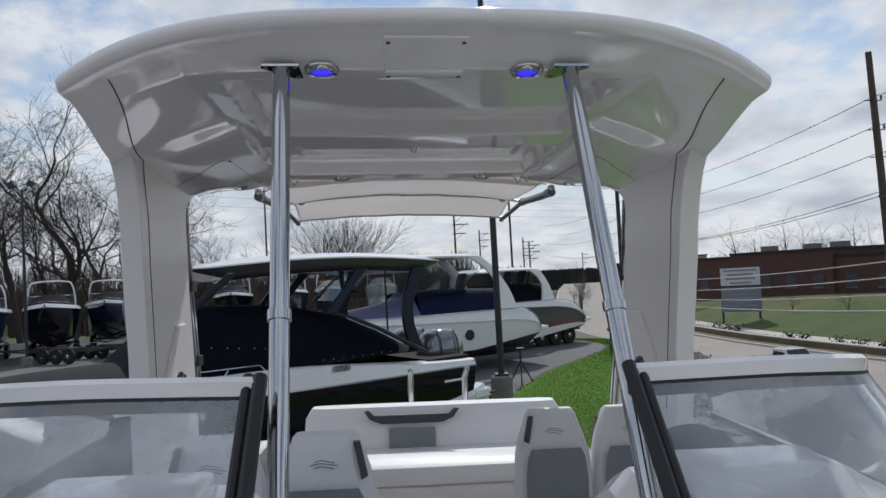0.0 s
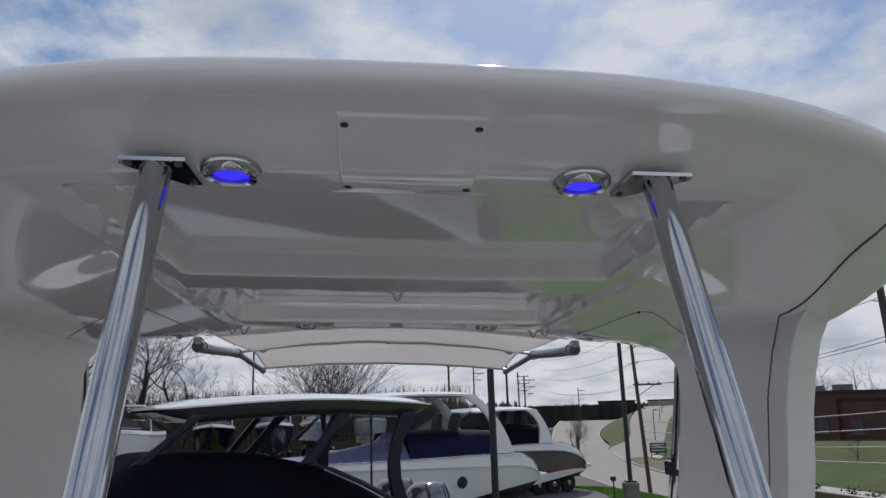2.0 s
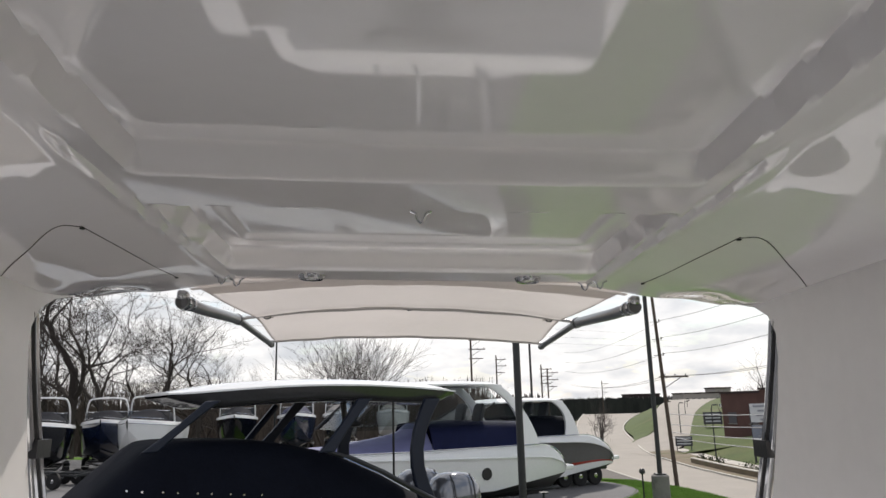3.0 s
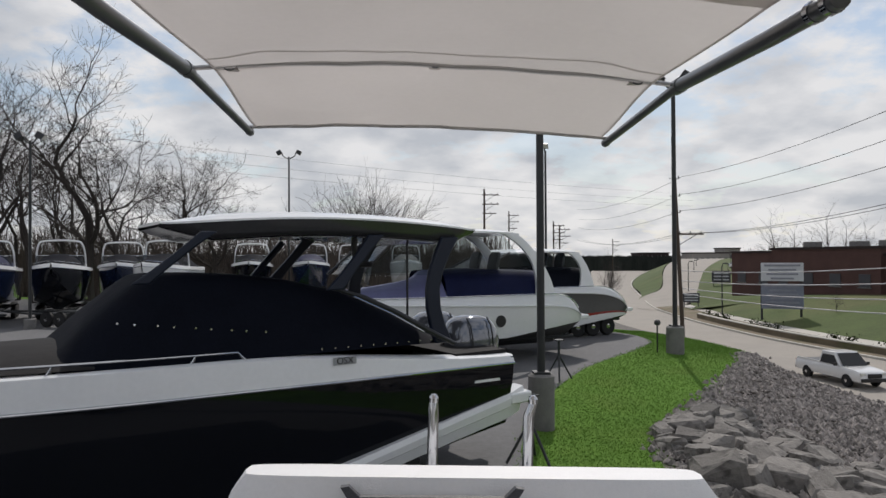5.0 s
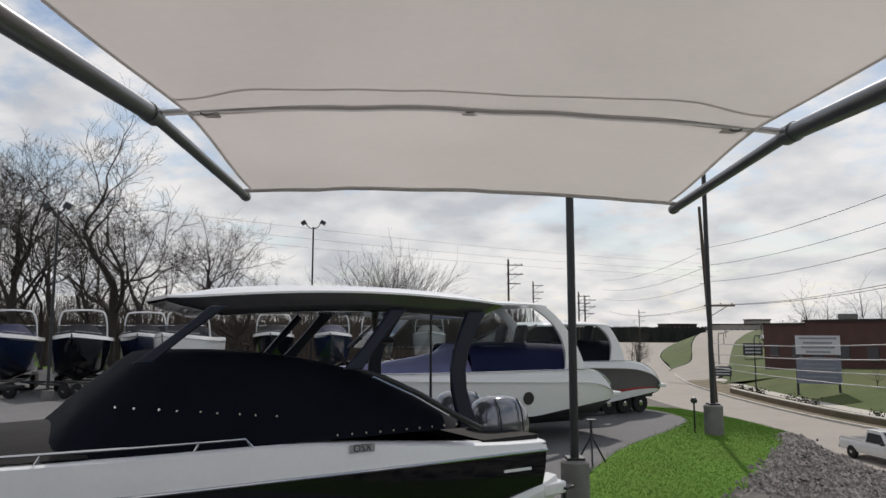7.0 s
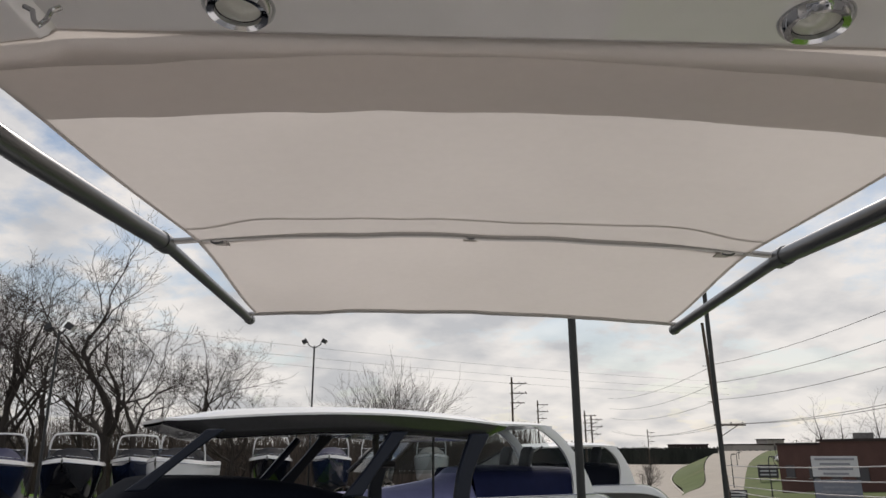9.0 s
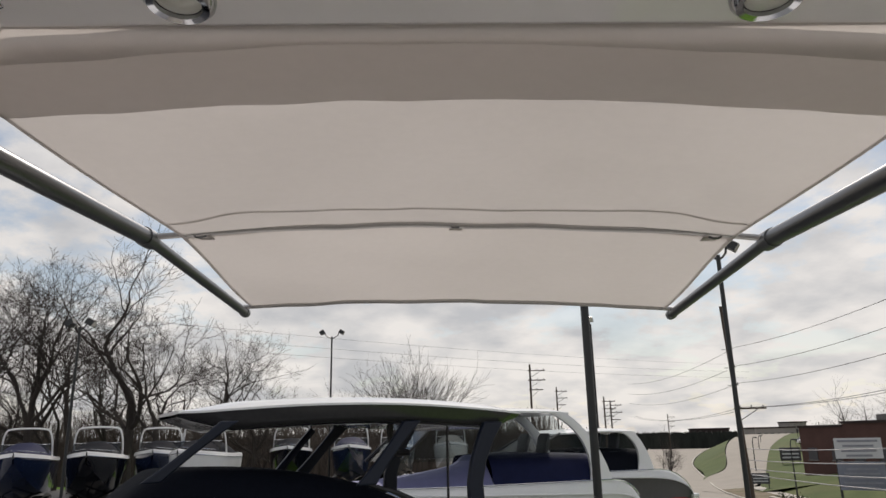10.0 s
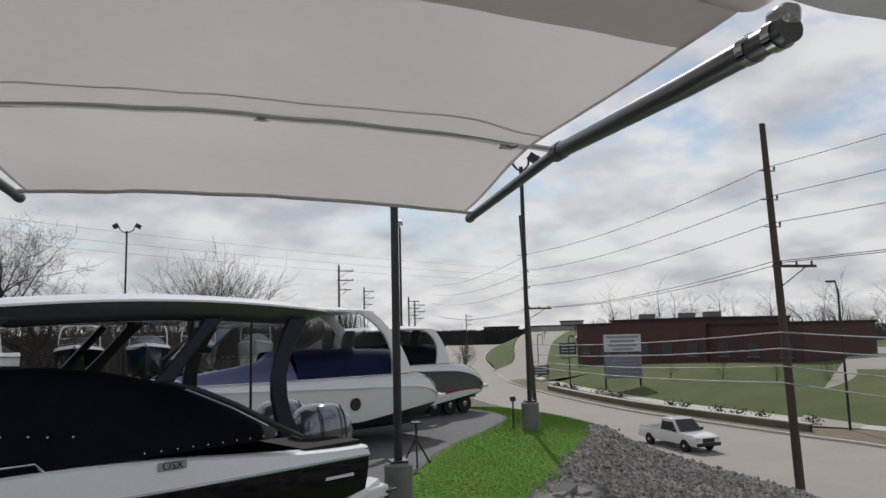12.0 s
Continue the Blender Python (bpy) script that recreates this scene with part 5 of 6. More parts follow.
for k in range(3):
    a = math.radians(20 + 120 * k)
    g = Geo()
    g.tube([(0, 0, 0.62), (0.36 * math.cos(a), 0.36 * math.sin(a), 0.02)], 0.022, 8)
    part("leg", g, DARK_METAL, jack)
g = Geo()
g.tube([(0, 0, 0.45), (0, 0, 0.95)], 0.03, 8)
part("screw_post", g, DARK_METAL, jack)
g = Geo()
g.box((0, 0, 0.97), (0.2, 0.2, 0.03))
part("top_plate", g, DARK_METAL, jack)
jack2 = copy_thing(jack, pose(1.65, 12.6, LOT_Z, 0, 0, 50))
hyd = thing("marker_post", pose(7.5, 23.9, LOT_Z), "thin dark marker post with a round head beside the pole", "post")
g = Geo()
g.tube([(0, 0, 0), (0, 0, 0.85)], 0.025, 8)
part("stake", g, DARK_METAL, hyd)
g = Geo()
g.lathe((0, 0, 0.92), [(0.01, -0.1), (0.09, -0.06), (0.10, 0.0), (0.07, 0.07), (0.01, 0.1)], "z", 12)
part("head", g, DARK_METAL, hyd)


# ---- poles, lamps and wires ----
def flood_head(parent, c, yaw, tilt, s=1.0):
    """A shoebox floodlight on its bracket."""
    m = Matrix.Translation(c) @ pose(0, 0, 0, tilt, 0, yaw)
    g = Geo()
    g.prism([(-0.22 * s, -0.16 * s), (0.22 * s, -0.16 * s), (0.15 * s, 0.16 * s), (-0.15 * s, 0.16 * s)], 0.40 * s, lambda u, v, w: m @ Vector((u, w, v)))
    head = part("flood_head", g, DARK_METAL, parent)
    g = Geo()
    g.prism([(-0.19 * s, -0.13 * s), (0.19 * s, -0.13 * s), (0.12 * s, 0.13 * s), (-0.12 * s, 0.13 * s)], 0.01, lambda u, v, w: m @ Vector((u, 0.402 * s + w, v)))
    part("lens", g, LENS, head)


def light_pole(x, y, z0, top, r, heads, base_h, base_r, label, square=False):
    p = thing("light_pole", pose(x, y, z0), label, "lamp post", "yard light poles")
    g = Geo()
    g.lathe((0, 0, 0), [(base_r, -0.3), (base_r, base_h - 0.04), (base_r - 0.04, base_h)], "z", 18)
    part("concrete_base", g, CONCRETE, p)
    g = Geo()
    g.tube([(0, 0, base_h), (0, 0, (top - z0) * 0.5), (0, 0, top - z0)], [r, r * 0.95, r * 0.85], 4 if square else 12)
    part("shaft", g, DARK_METAL, p)
    g = Geo()
    g.box((0, 0, base_h + 0.02), (r * 4, r * 4, 0.04))
    part("base_plate", g, DARK_METAL, p)
    h = top - z0
    for dx, dy, dz, yaw, tilt in heads:
        g = Geo()
        g.tube([(0, 0, h - 0.15), (dx * 0.45, dy * 0.45, h - 0.05), (dx * 0.8, dy * 0.8, h + dz * 0.3), (dx * 0.9, dy * 0.9, h + dz)], 0.035, 8)
        part("bracket", g, DARK_METAL, p)
        flood_head(p, (dx, dy, h + dz + 0.10), yaw, tilt, 0.85)
    return p


light_pole(2.18, 14.6, LOT_Z, 8.15, 0.07, [(-0.28, 0.1, 0.20, 20, -35), (-0.42, -0.3, 0.02, 110, -35), (0.34, -0.2, 0.20, 200, -30), (0.40, 0.3, 0.02, 300, -35)], 0.95, 0.23, "dark steel light pole with four floodlights on a concrete base")
light_pole(8.06, 23.9, LOT_Z, 6.65, 0.075, [(-0.3, 0.1, 0.3, 60, -35), (0.35, 0.1, 0.3, 240, -35)], 0.80, 0.27, "dark steel light pole with floodlights on the grass bank")
light_pole(-16.3, 33.0, LOT_Z, 6.4, 0.065, [(-0.3, 0, 0.2, 90, -30), (0.3, 0, 0.2, 270, -30)], 0.45, 0.24, "dark steel light pole among the trailers")
light_pole(-8.9, 53.0, LOT_Z, 8.6, 0.07, [(-0.55, 0, 0.3, 90, -30), (0.55, 0, 0.3, 270, -30)], 0.6, 0.25, "twin-head light pole behind the boats")
light_pole(7.5, 42.0, LOT_Z, 7.4, 0.07, [(-0.05, 0.0, 0.2, 180, -20)], 0.6, 0.25, "slim dark light pole at the lot corner")


def utility_pole(x, y, z0, top, lean, arms, label, r=0.15):
    p = thing("utility_pole", pose(x, y, z0), label, "utility pole", "utility poles")
    h = top - z0
    g = Geo()
    g.tube([(lean * t * h, 0, h * t) for t in (-0.05, 0.0, 0.4, 0.8, 1.0)], [r * 1.15, r * 1.15, r, r * 0.85, r * 0.75], 12)
    part("shaft", g, WOODPOLE, p)
    for hz, w, ins in arms:
        zc = hz - z0
        cx = lean * zc
        if w > 0:
            g = Geo()
            g.box((cx + w * 0.36, -0.14, zc), (w, 0.1, 0.12))
            part("crossarm", g, WOODPOLE, p)
            g = Geo()
            g.tube([(cx, -0.15, zc - 0.9), (cx + w * 0.6, -0.15, zc - 0.05)], 0.03, 6)
            part("brace", g, DARK_METAL, p)
        for k in range(ins):
            g = Geo()
            ix = cx + (w * (0.05 + 0.36 * k) if w > 0 else 0.26)
            g.lathe((ix, -0.14, zc + 0.06), [(0.03, 0), (0.06, 0.05), (0.03, 0.08), (0.06, 0.12), (0.02, 0.18)], "z", 8)
            part("insulator", g, PLASTIC, p)
            if w <= 0:
                g = Geo()
                g.tube([(cx - 0.5, -0.1, zc + 0.03), (cx + 0.32, -0.1, zc + 0.03)], 0.025, 6)
                part("standoff", g, DARK_METAL, p)
    return p


ARMS = [(8.1, 0, 1), (6.8, 0, 1), (5.6, 0, 1), (3.9, 2.2, 3)]
utility_pole(22.0, 29.0, -5.0, 10.3, -0.030, ARMS, "leaning weathered wooden utility pole with a crossarm", r=0.17)
utility_pole(21.45, 57.5, ROAD_Z, 10.9, -0.045, [(7.5, 0, 1), (6.1, 0, 1), (4.8, 0, 1), (3.1, 2.4, 3)], "wooden utility pole by the road with a crossarm")
for x, y, top in ((9.2, 93, 10.2), (17.9, 133, 9.9), (24.3, 123, 7.5), (26.2, 127, 7.0), (57.7, 203, 6.4)):
    utility_pole(x, y, ROAD_Z, top, 0.0, [(top - 0.8, 2.2, 3), (top - 2.0, 2.2, 3), (top - 3.2, 1.8, 2)], "far wooden utility pole with crossarms")


def wire(name, a, b, sag, r, mat, label):
    a, b = Vector(a), Vector(b)
    g = Geo()
    g.tube([a.lerp(b, t) - Vector((0, 0, 4 * sag * t * (1 - t))) for t in [k / 16 for k in range(17)]], r, 5)
    tagged(part(name, g, mat), label, "cable", "overhead wires")


for z1, z2, dx in ((8.3, 7.7, 0.28), (7.0, 6.3, 0.28), (5.8, 5.0, 0.28), (4.1, 3.2, 0.2), (4.1, 3.2, 1.0)):
    wire("overhead_wire", (21.3 + dx, 29.0, z1), (21.15 + dx, 57.5, z2), 0.5, 0.016, WIRE, "thin overhead power line")
    wire("overhead_wire", (21.3 + dx, 29.0, z1), (23.2 + dx, -4.0, z1 + 1.0), 0.5, 0.016, WIRE, "thin overhead power line")
    wire("overhead_wire", (21.15 + dx, 57.5, z2), (24 + dx, 105, z2 + 0.6), 0.8, 0.016, WIRE, "thin overhead power line")
for z1, z2, z3 in ((1.05, 0.2, 0.9), (0.35, -0.6, 0.4), (-0.4, -1.2, -0.3), (-1.1, -1.6, -1.2)):
    wire("service_cable", (21.6, 29.0, z1), (21.35, 57.5, z2), 0.25, 0.028, PENNANT, "pale overhead service cable")
    wire("service_cable", (21.6, 29.0, z1), (23.4, -4.0, z3), 0.4, 0.028, PENNANT, "pale overhead service cable")
for z in (8.6, 7.2, 6.0):
    wire("overhead_wire", (-70, 60, z + 8.5), (60, 150, z + 6), 1.5, 0.014, WIRE, "thin overhead power line over the trees")

# ---- far side of the road: kerb, verge, lawn, signs, building ----
def beside(d, z):
    """The far side of the road, d metres behind the kerb."""
    return [(x + d, y + d * 0.3, z) for x, y in FAR_SIDE]


FAR4 = [(62, -60, -3.0), (60, 0, -3.0), (57, 32, -3.0), (55.5, 43, -3.0), (54, 53, -3.0), (52, 63, -3.0), (49, 75, -3.1), (46, 87, -3.6), (42, 106, -4.8)]
g = Geo()
kl = along([(*p, 0) for p in ROAD_FAR], 110)
g.grid([[Vector((p.x + dx, p.y + dx * 0.3, road_z(p.y) + dz)) for dx, dz in ((-0.02, -0.02), (0.0, 0.16), (0.25, 0.17), (0.27, -0.05))] for p in kl], closed=False)
tagged(part("kerb", g, KERB), "pale concrete kerb along the road", "kerb", kind="structure")
g = Geo()
kl = along([(*p, 0) for p in ROAD_NEAR], 110)
g.grid([[Vector((p.x + dx, p.y, road_z(p.y) + dz)) for dx, dz in ((0.02, -0.02), (0.0, 0.16), (-0.25, 0.17), (-0.4, -0.3))] for p in kl], closed=False)
tagged(part("kerb", g, KERB), "pale concrete kerb along the near side of the road", "kerb", kind="structure")
VERGE = material("dry_verge", (0.16, 0.13, 0.09), rough=1.0, vary=0.3, scale=0.8, bump=0.5, bump_scale=10, spot=(0.09, 0.10, 0.04), spot_amount=0.7, spot_scale=0.3)
ground_strip("verge", [(beside(0.26, ROAD_Z + 0.15), 0), (beside(4.2, ROAD_Z + 0.28), 0)], VERGE, "strip of dry brown verge behind the kerb", rows=3)
ground_strip("sidewalk", [(beside(4.2, ROAD_Z + 0.31), 0), (beside(6.0, ROAD_Z + 0.34), 0)], KERB, "pale concrete sidewalk across the road", rows=2, category="pavement")
ground_strip("lawn", [(beside(6.0, ROAD_Z + 0.33), 0), (FAR4, 0), ([(x + 90, y + 10, -1.6) for x, y, z in FAR4], 0)], LAWN, "rough spring lawn rising to the building", rows=8)
ground_strip("driveway", [([(35.9, 45.5, -5.66), (40, 49.2, -5.55), (43.5, 52, -4.95), (54, 60, -2.72), (64.5, 70, -2.55), (80, 84, -2.2)], 0), ([(38.4, 42.5, -5.66), (42.8, 46.0, -5.5), (46.5, 49.5, -4.6), (57, 57.5, -2.72), (68.5, 68, -2.55), (84, 82, -2.2)], 0)], ROAD, "pale concrete driveway climbing past the building", rows=3, category="driveway")
g = Geo()
wl2 = along(beside(1.3, 0)[3:8], 60)
g.grid([[Vector((p.x + dx, p.y + dx * 0.3, ROAD_Z + z)) for dx, z in ((0, 0.1), (0, 0.62), (0.3, 0.64), (0.3, 0.1))] for p in wl2])
tagged(part("low_wall", g, VERGE), "low brown retaining wall beside the road", "wall", kind="structure")
g = Geo()
g.grid([[Vector((p.x + dx, p.y + dx * 0.3, ROAD_Z + z)) for dx, z in ((-0.05, 0.63), (-0.05, 0.72), (0.35, 0.74), (0.35, 0.65))] for p in wl2], closed=True, cap=True)
tagged(part("wall_coping", g, KERB), "pale concrete coping on the low wall", "wall", kind="structure")

bld = thing("brick_building", pose(0, 0, 0), "long low red-brown brick building across the road", "building")
FACADE = (Vector((45.6, 102, 0)), Vector((56.2, 67.5, 0)))
BACK = Vector((17, 5.5, 0))
for t0, t1, top, deep in ((0.0, 0.22, 1.7, 0.9), (0.22, 0.66, 2.1, 1.0), (0.66, 1.0, 1.25, 0.85)):
    a, b = FACADE[0].lerp(FACADE[1], t0), FACADE[0].lerp(FACADE[1], t1)
    if t0 != 0.22:
        a, b = a + BACK * 0.03, b + BACK * 0.03
    out = [(a.x, a.y), (b.x, b.y), (b.x + BACK.x * deep, b.y + BACK.y * deep), (a.x + BACK.x * deep, a.y + BACK.y * deep)]
    g = Geo()
    g.prism(out, top + 5.4, lambda u, v, w: (u, v, -5.4 + w))
    wall = part("wall", g, BRICK, bld)
    c = (a + b) / 2 + BACK * deep / 2
    g = Geo()
    g.prism([(c.x + (u - c.x) * 1.02, c.y + (v - c.y) * 1.02) for u, v in out], 0.32, lambda u, v, w: (u, v, top + w))
    part("roof_edge", g, DARKBRICK, bld)
    n = max(2, int((b - a).length / 3.4))
    for k in range(n):
        p = a.lerp(b, (k + 0.5) / n)
        g = Geo()
        g.box((p.x - 0.03, p.y, -1.6), (1.5, 0.12, 1.5), rz=math.atan2((b - a).y, (b - a).x))
        w = part("window", g, SIGN_DARK, bld, "dark window")
        g = Geo()
        g.box((p.x - 0.10, p.y - 0.03, -2.42), (1.7, 0.22, 0.12), rz=math.atan2((b - a).y, (b - a).x))
        part("sill", g, CONCRETE, w)
for t, dx in ((0.3, 4.0), (0.42, 7.0), (0.58, 5.0)):
    p = FACADE[0].lerp(FACADE[1], t) + BACK * (dx / 17)
    g = Geo()
    g.box((p.x, p.y, 2.75), (1.8, 1.4, 0.8))
    part("roof_unit", g, CONCRETE, bld, "grey rooftop unit")
sg = thing("sign_board", pose(0, 0, 0), "roadside sign with a white panel over a weathered blue-grey one", "sign")
for z, h, n in ((-0.35, 1.9, 4), (-2.9, 2.6, 6)):
    g = Geo()
    g.box((38.4, 74.0, z), (4.0, 0.25, h), rz=-0.45)
    pn = part("panel", g, SIGN_WHITE if z > -1 else SIGN_BLUE, sg)
    for k in range(n):
        g = Geo()
        zz = z + h / 2 - (k + 0.6) * h / (n + 0.2)
        w = (3.4, 2.6, 3.0, 2.2, 3.2, 2.4)[k % 6]
        g.box((38.4 - 0.06, 74.0 - 0.14, zz), (w, 0.05, h / n * 0.42), rz=-0.45)
        part("lettering_bar", g, SIGN_GREY, pn)
for dx in (-1.7, 1.7):
    g = Geo()
    g.tube([(38.4 + dx, 74.2 - dx * 0.45, -5.4), (38.4 + dx, 74.2 - dx * 0.45, 0.4)], 0.12, 8)
    part("sign_post", g, DARK_METAL, sg)


# ---- the road's furniture: street lamps, small signs, shrubs, parked cars, pickup, far buildings ----
def street_lamp(x, y, z0, h, arm, label):
    p = thing("street_lamp", pose(x, y, z0), label, "street lamp", "street lamps")
    g = Geo()
    g.tube([(0, 0, 0), (0, 0, h * 0.92), (arm * 0.3, 0, h), (arm, 0, h)], [0.09, 0.07, 0.05, 0.04], 8)
    part("column", g, DARK_METAL, p)
    g = Geo()
    g.box((arm, 0, h - 0.05), (0.5, 0.25, 0.14))
    part("lamp_head", g, DARK_METAL, p)


street_lamp(37.8, 42.6, ROAD_Z, 10.2, -0.6, "tall grey street lamp by the road")
for x, y in ((36.5, 84), (46, 118), (60, 150), (72, 178)):
    street_lamp(x, y, ROAD_Z, 6.5, 0.5, "thin roadside pole far down the road")
for x, y, w, h, z in ((52.5, 120, 3.0, 2.0, -2.2), (38.2, 97.5, 2.2, 1.3, -4.4)):
    sg2 = thing("road_sign", pose(x, y, 0), "small dark roadside sign on two posts", "sign", "small signs")
    g = Geo()
    g.box((0, 0, z), (w, 0.2, h), rz=-0.3)
    pn = part("panel", g, SIGN_DARK, sg2)
    for k in range(3):
        g = Geo()
        g.box((-0.03, -0.12, z + h * 0.3 - k * h * 0.28), (w * 0.8, 0.04, h * 0.12), rz=-0.3)
        part("lettering_bar", g, SIGN_WHITE, pn)
    for dx in (-w * 0.4, w * 0.4):
        g = Geo()
        g.tube([(dx, -dx * 0.3, z - 2.2), (dx, -dx * 0.3, z)], 0.06, 6)
        part("sign_post", g, DARK_METAL, sg2)

SHRUB = material("shrub_leaves", (0.035, 0.045, 0.02), spec=0.05, rough=1.0, vary=0.3, scale=3, island=0.4)
rs = random.Random(77)
wl3 = along(beside(3.6, ROAD_Z + 0.3)[3:9], 24)
for p in wl3[1:22]:
    if rs.random() < 0.5:
        continue
    g = Geo()
    for k in range(90):
        d = Vector((rs.gauss(0, 0.32), rs.gauss(0, 0.32), abs(rs.gauss(0.25, 0.2))))
        s = rs.uniform(0.06, 0.14)
        o = len(g.v)
        q = Vector((rs.gauss(0, 1), rs.gauss(0, 1), rs.gauss(0, 1))).normalized()
        r = q.cross(Vector((0.3, 0.5, 0.8))).normalized()
        g.v.extend((d + q * s, d + r * s * 0.6, d - q * s, d - r * s * 0.6))
        g.f.append((o, o + 1, o + 2, o + 3))
    sh = part("shrub", g, SHRUB, smooth=0)
    sh.location = p
    tagged(sh, "small dark rounded shrub by the sidewalk", "shrub", "shrubs along the sidewalk")


def car_body(L, H):
    """Side outline of a car: (along, up)."""
    return [(-L / 2, 0.40), (-L / 2, 0.85), (-L / 2 + 0.5, 0.95), (-L / 2 + 1.1, H), (0.6, H), (1.25, 0.92), (L / 2 - 0.15, 0.80), (L / 2, 0.6), (L / 2, 0.35)]


def pickup(x, y, z, rz, paint, label):
    """A work pickup: lower body, bonnet, cab with glass, open load bed, bumpers, lamps and wheels."""
    v = thing("pickup_truck", pose(x, y, z, 0, 0, rz), label, "pickup")
    g = Geo()
    rows = []
    for a, w, zt in ((-2.72, 0.86, 0.98), (-2.66, 0.94, 1.02), (-0.5, 0.96, 1.04), (0.9, 0.96, 1.05), (1.2, 0.95, 1.06), (2.3, 0.92, 0.99), (2.62, 0.86, 0.90), (2.72, 0.78, 0.78)):
        rows.append([(a, -w * 0.92, 0.40), (a, -w, 0.62), (a, -w * 0.985, zt - 0.14), (a, -w * 0.90, zt), (a, w * 0.90, zt), (a, w * 0.985, zt - 0.14), (a, w, 0.62), (a, w * 0.92, 0.40)])
    g.grid(rows, closed=True, cap=True)
    part("body", g, paint, v, smooth=50)
    g = Geo()
    g.grid([[(a0 + (a1 - a0) * k, u * (0.90 - 0.16 * k), 1.03 + 0.76 * k) for a0, a1, u in ((-0.62, -0.50, -1), (1.22, 0.52, -1), (1.30, 0.60, -0.7), (1.30, 0.60, 0.7), (1.22, 0.52, 1), (-0.62, -0.50, 1))] for k in (0, 0.5, 0.92, 1.0)], closed=True, cap=True)
    soften(part("cab", g, paint, v), 0.04, 2)
    for s in (-1, 1):
        g = Geo()
        g.grid([[(-0.46 + 0.06 * k, s * (0.905 - 0.145 * k), 1.10 + 0.58 * k), (1.02 - 0.52 * k, s * (0.905 - 0.145 * k), 1.10 + 0.58 * k)] for k in (0, 1)])
        part("side_window", g, PLASTIC, v, "dark side window")
        g = Geo()
        g.box((0.98, s * 1.03, 1.16), (0.10, 0.18, 0.16))
        part("mirror", g, PLASTIC, v)
        g = Geo()
        g.box((2.66, s * 0.66, 0.80), (0.12, 0.30, 0.16))
        part("headlight", g, LENS, v)
        g = Geo()
        g.box((-2.70, s * 0.80, 0.86), (0.06, 0.14, 0.26))
        part("tail_light", g, RED_STRIPE, v)
        g = Geo()
        g.grid([[(-2.6, s * 0.87, 1.0), (-2.6, s * 0.87, 1.14), (-2.6, s * 0.80, 1.14), (-2.6, s * 0.80, 1.0)], [(-0.7, s * 0.87, 1.0), (-0.7, s * 0.87, 1.14), (-0.7, s * 0.80, 1.14), (-0.7, s * 0.80, 1.0)]], closed=True, cap=True)
        part("bed_rail", g, paint, v)
    for a0, z0, a1, z1, w0, w1, nm in ((1.305, 1.10, 0.66, 1.74, 0.80, 0.66, "windscreen"), (-0.63, 1.12, -0.53, 1.70, 0.72, 0.62, "rear_window")):
        g = Geo()
        g.grid([[(a0, -w0, z0), (a0, w0, z0)], [(a1, -w1, z1), (a1, w1, z1)]])
        part(nm, g, PLASTIC, v, "dark glass")
    g = Geo()
    g.box((-1.65, 0, 1.035), (1.9, 1.5, 0.02))
    part("load_bed", g, PLASTIC, v, "dark load bed")
    for a, z0, w, h, nm in ((2.74, 0.74, 0.84, 0.24, "grille"), (2.76, 0.50, 1.70, 0.20, "front_bumper"), (-2.78, 0.52, 1.70, 0.18, "rear_bumper")):
        g = Geo()
        g.box((a, 0, z0), (0.10, w, h))
        soften(part(nm, g, PLASTIC, v), 0.03)
    for a in (-1.62, 1.72):
        for s in (-1, 1):
            g = Geo()
            g.lathe((a, s * 0.86, 0.36), [(0.2, -0.12), (0.34, -0.12), (0.37, -0.08), (0.37, 0.08), (0.34, 0.12), (0.2, 0.12)], "y", 20)
            w = part("tyre", g, TYRE, v)
            g = Geo()
            g.lathe((a, s * 0.86, 0.36), [(0.05, -0.125), (0.2, -0.11), (0.2, 0.11), (0.05, 0.125)], "y", 14)
            part("rim", g, CHROME, w)
    return v


def vehicle(x, y, z, rz, paint, label):
    L, W, H = 4.6, 1.8, 1.48
    v = thing("parked_car", pose(x, y, z, 0, 0, rz), label, "car", "far parked cars")
    out = car_body(L, H)
    g = Geo()
    rows = []
    for k, ins in ((-1, 0.12), (-0.86, 0.0), (0.86, 0.0), (1, 0.12)):
        rows.append([(a * (1 - ins * 0.05), k * W / 2 * (1.0 if up < 1.0 else 0.86), up - (0.0 if up < 0.6 else ins * 0.25)) for a, up in out])
    g.grid(rows, closed=True, cap=True)
    soften(part("body", g, paint, v), 0.05, 2)
    for s in (-1, 1):
        g = Geo()
        g.prism([(-1.1, 0.96), (-1.0, H - 0.14), (0.55, H - 0.14), (0.97, 0.96)], 0.02, lambda u, vv, w: (u, s * (W / 2 * 0.90 + w), vv))
        part("side_window", g, PLASTIC, v, "dark side window")
    for a in (-L * 0.31, L * 0.33):
        for s in (-1, 1):
            g = Geo()
            g.lathe((a, s * (W / 2 - 0.08), 0.36), [(0.2, -0.11), (0.34, -0.11), (0.37, -0.07), (0.37, 0.07), (0.34, 0.11), (0.2, 0.11)], "y", 18)
            w = part("tyre", g, TYRE, v)
            g = Geo()
            g.lathe((a, s * (W / 2 - 0.08), 0.36), [(0.05, -0.12), (0.2, -0.10), (0.2, 0.10), (0.05, 0.12)], "y", 12)
            part("rim", g, CHROME, w)
    return v


pickup(24.9, 42.6, ROAD_Z, -84, CAR_WHITE, "white work pickup truck driving on the concrete road")
rc = random.Random(15)
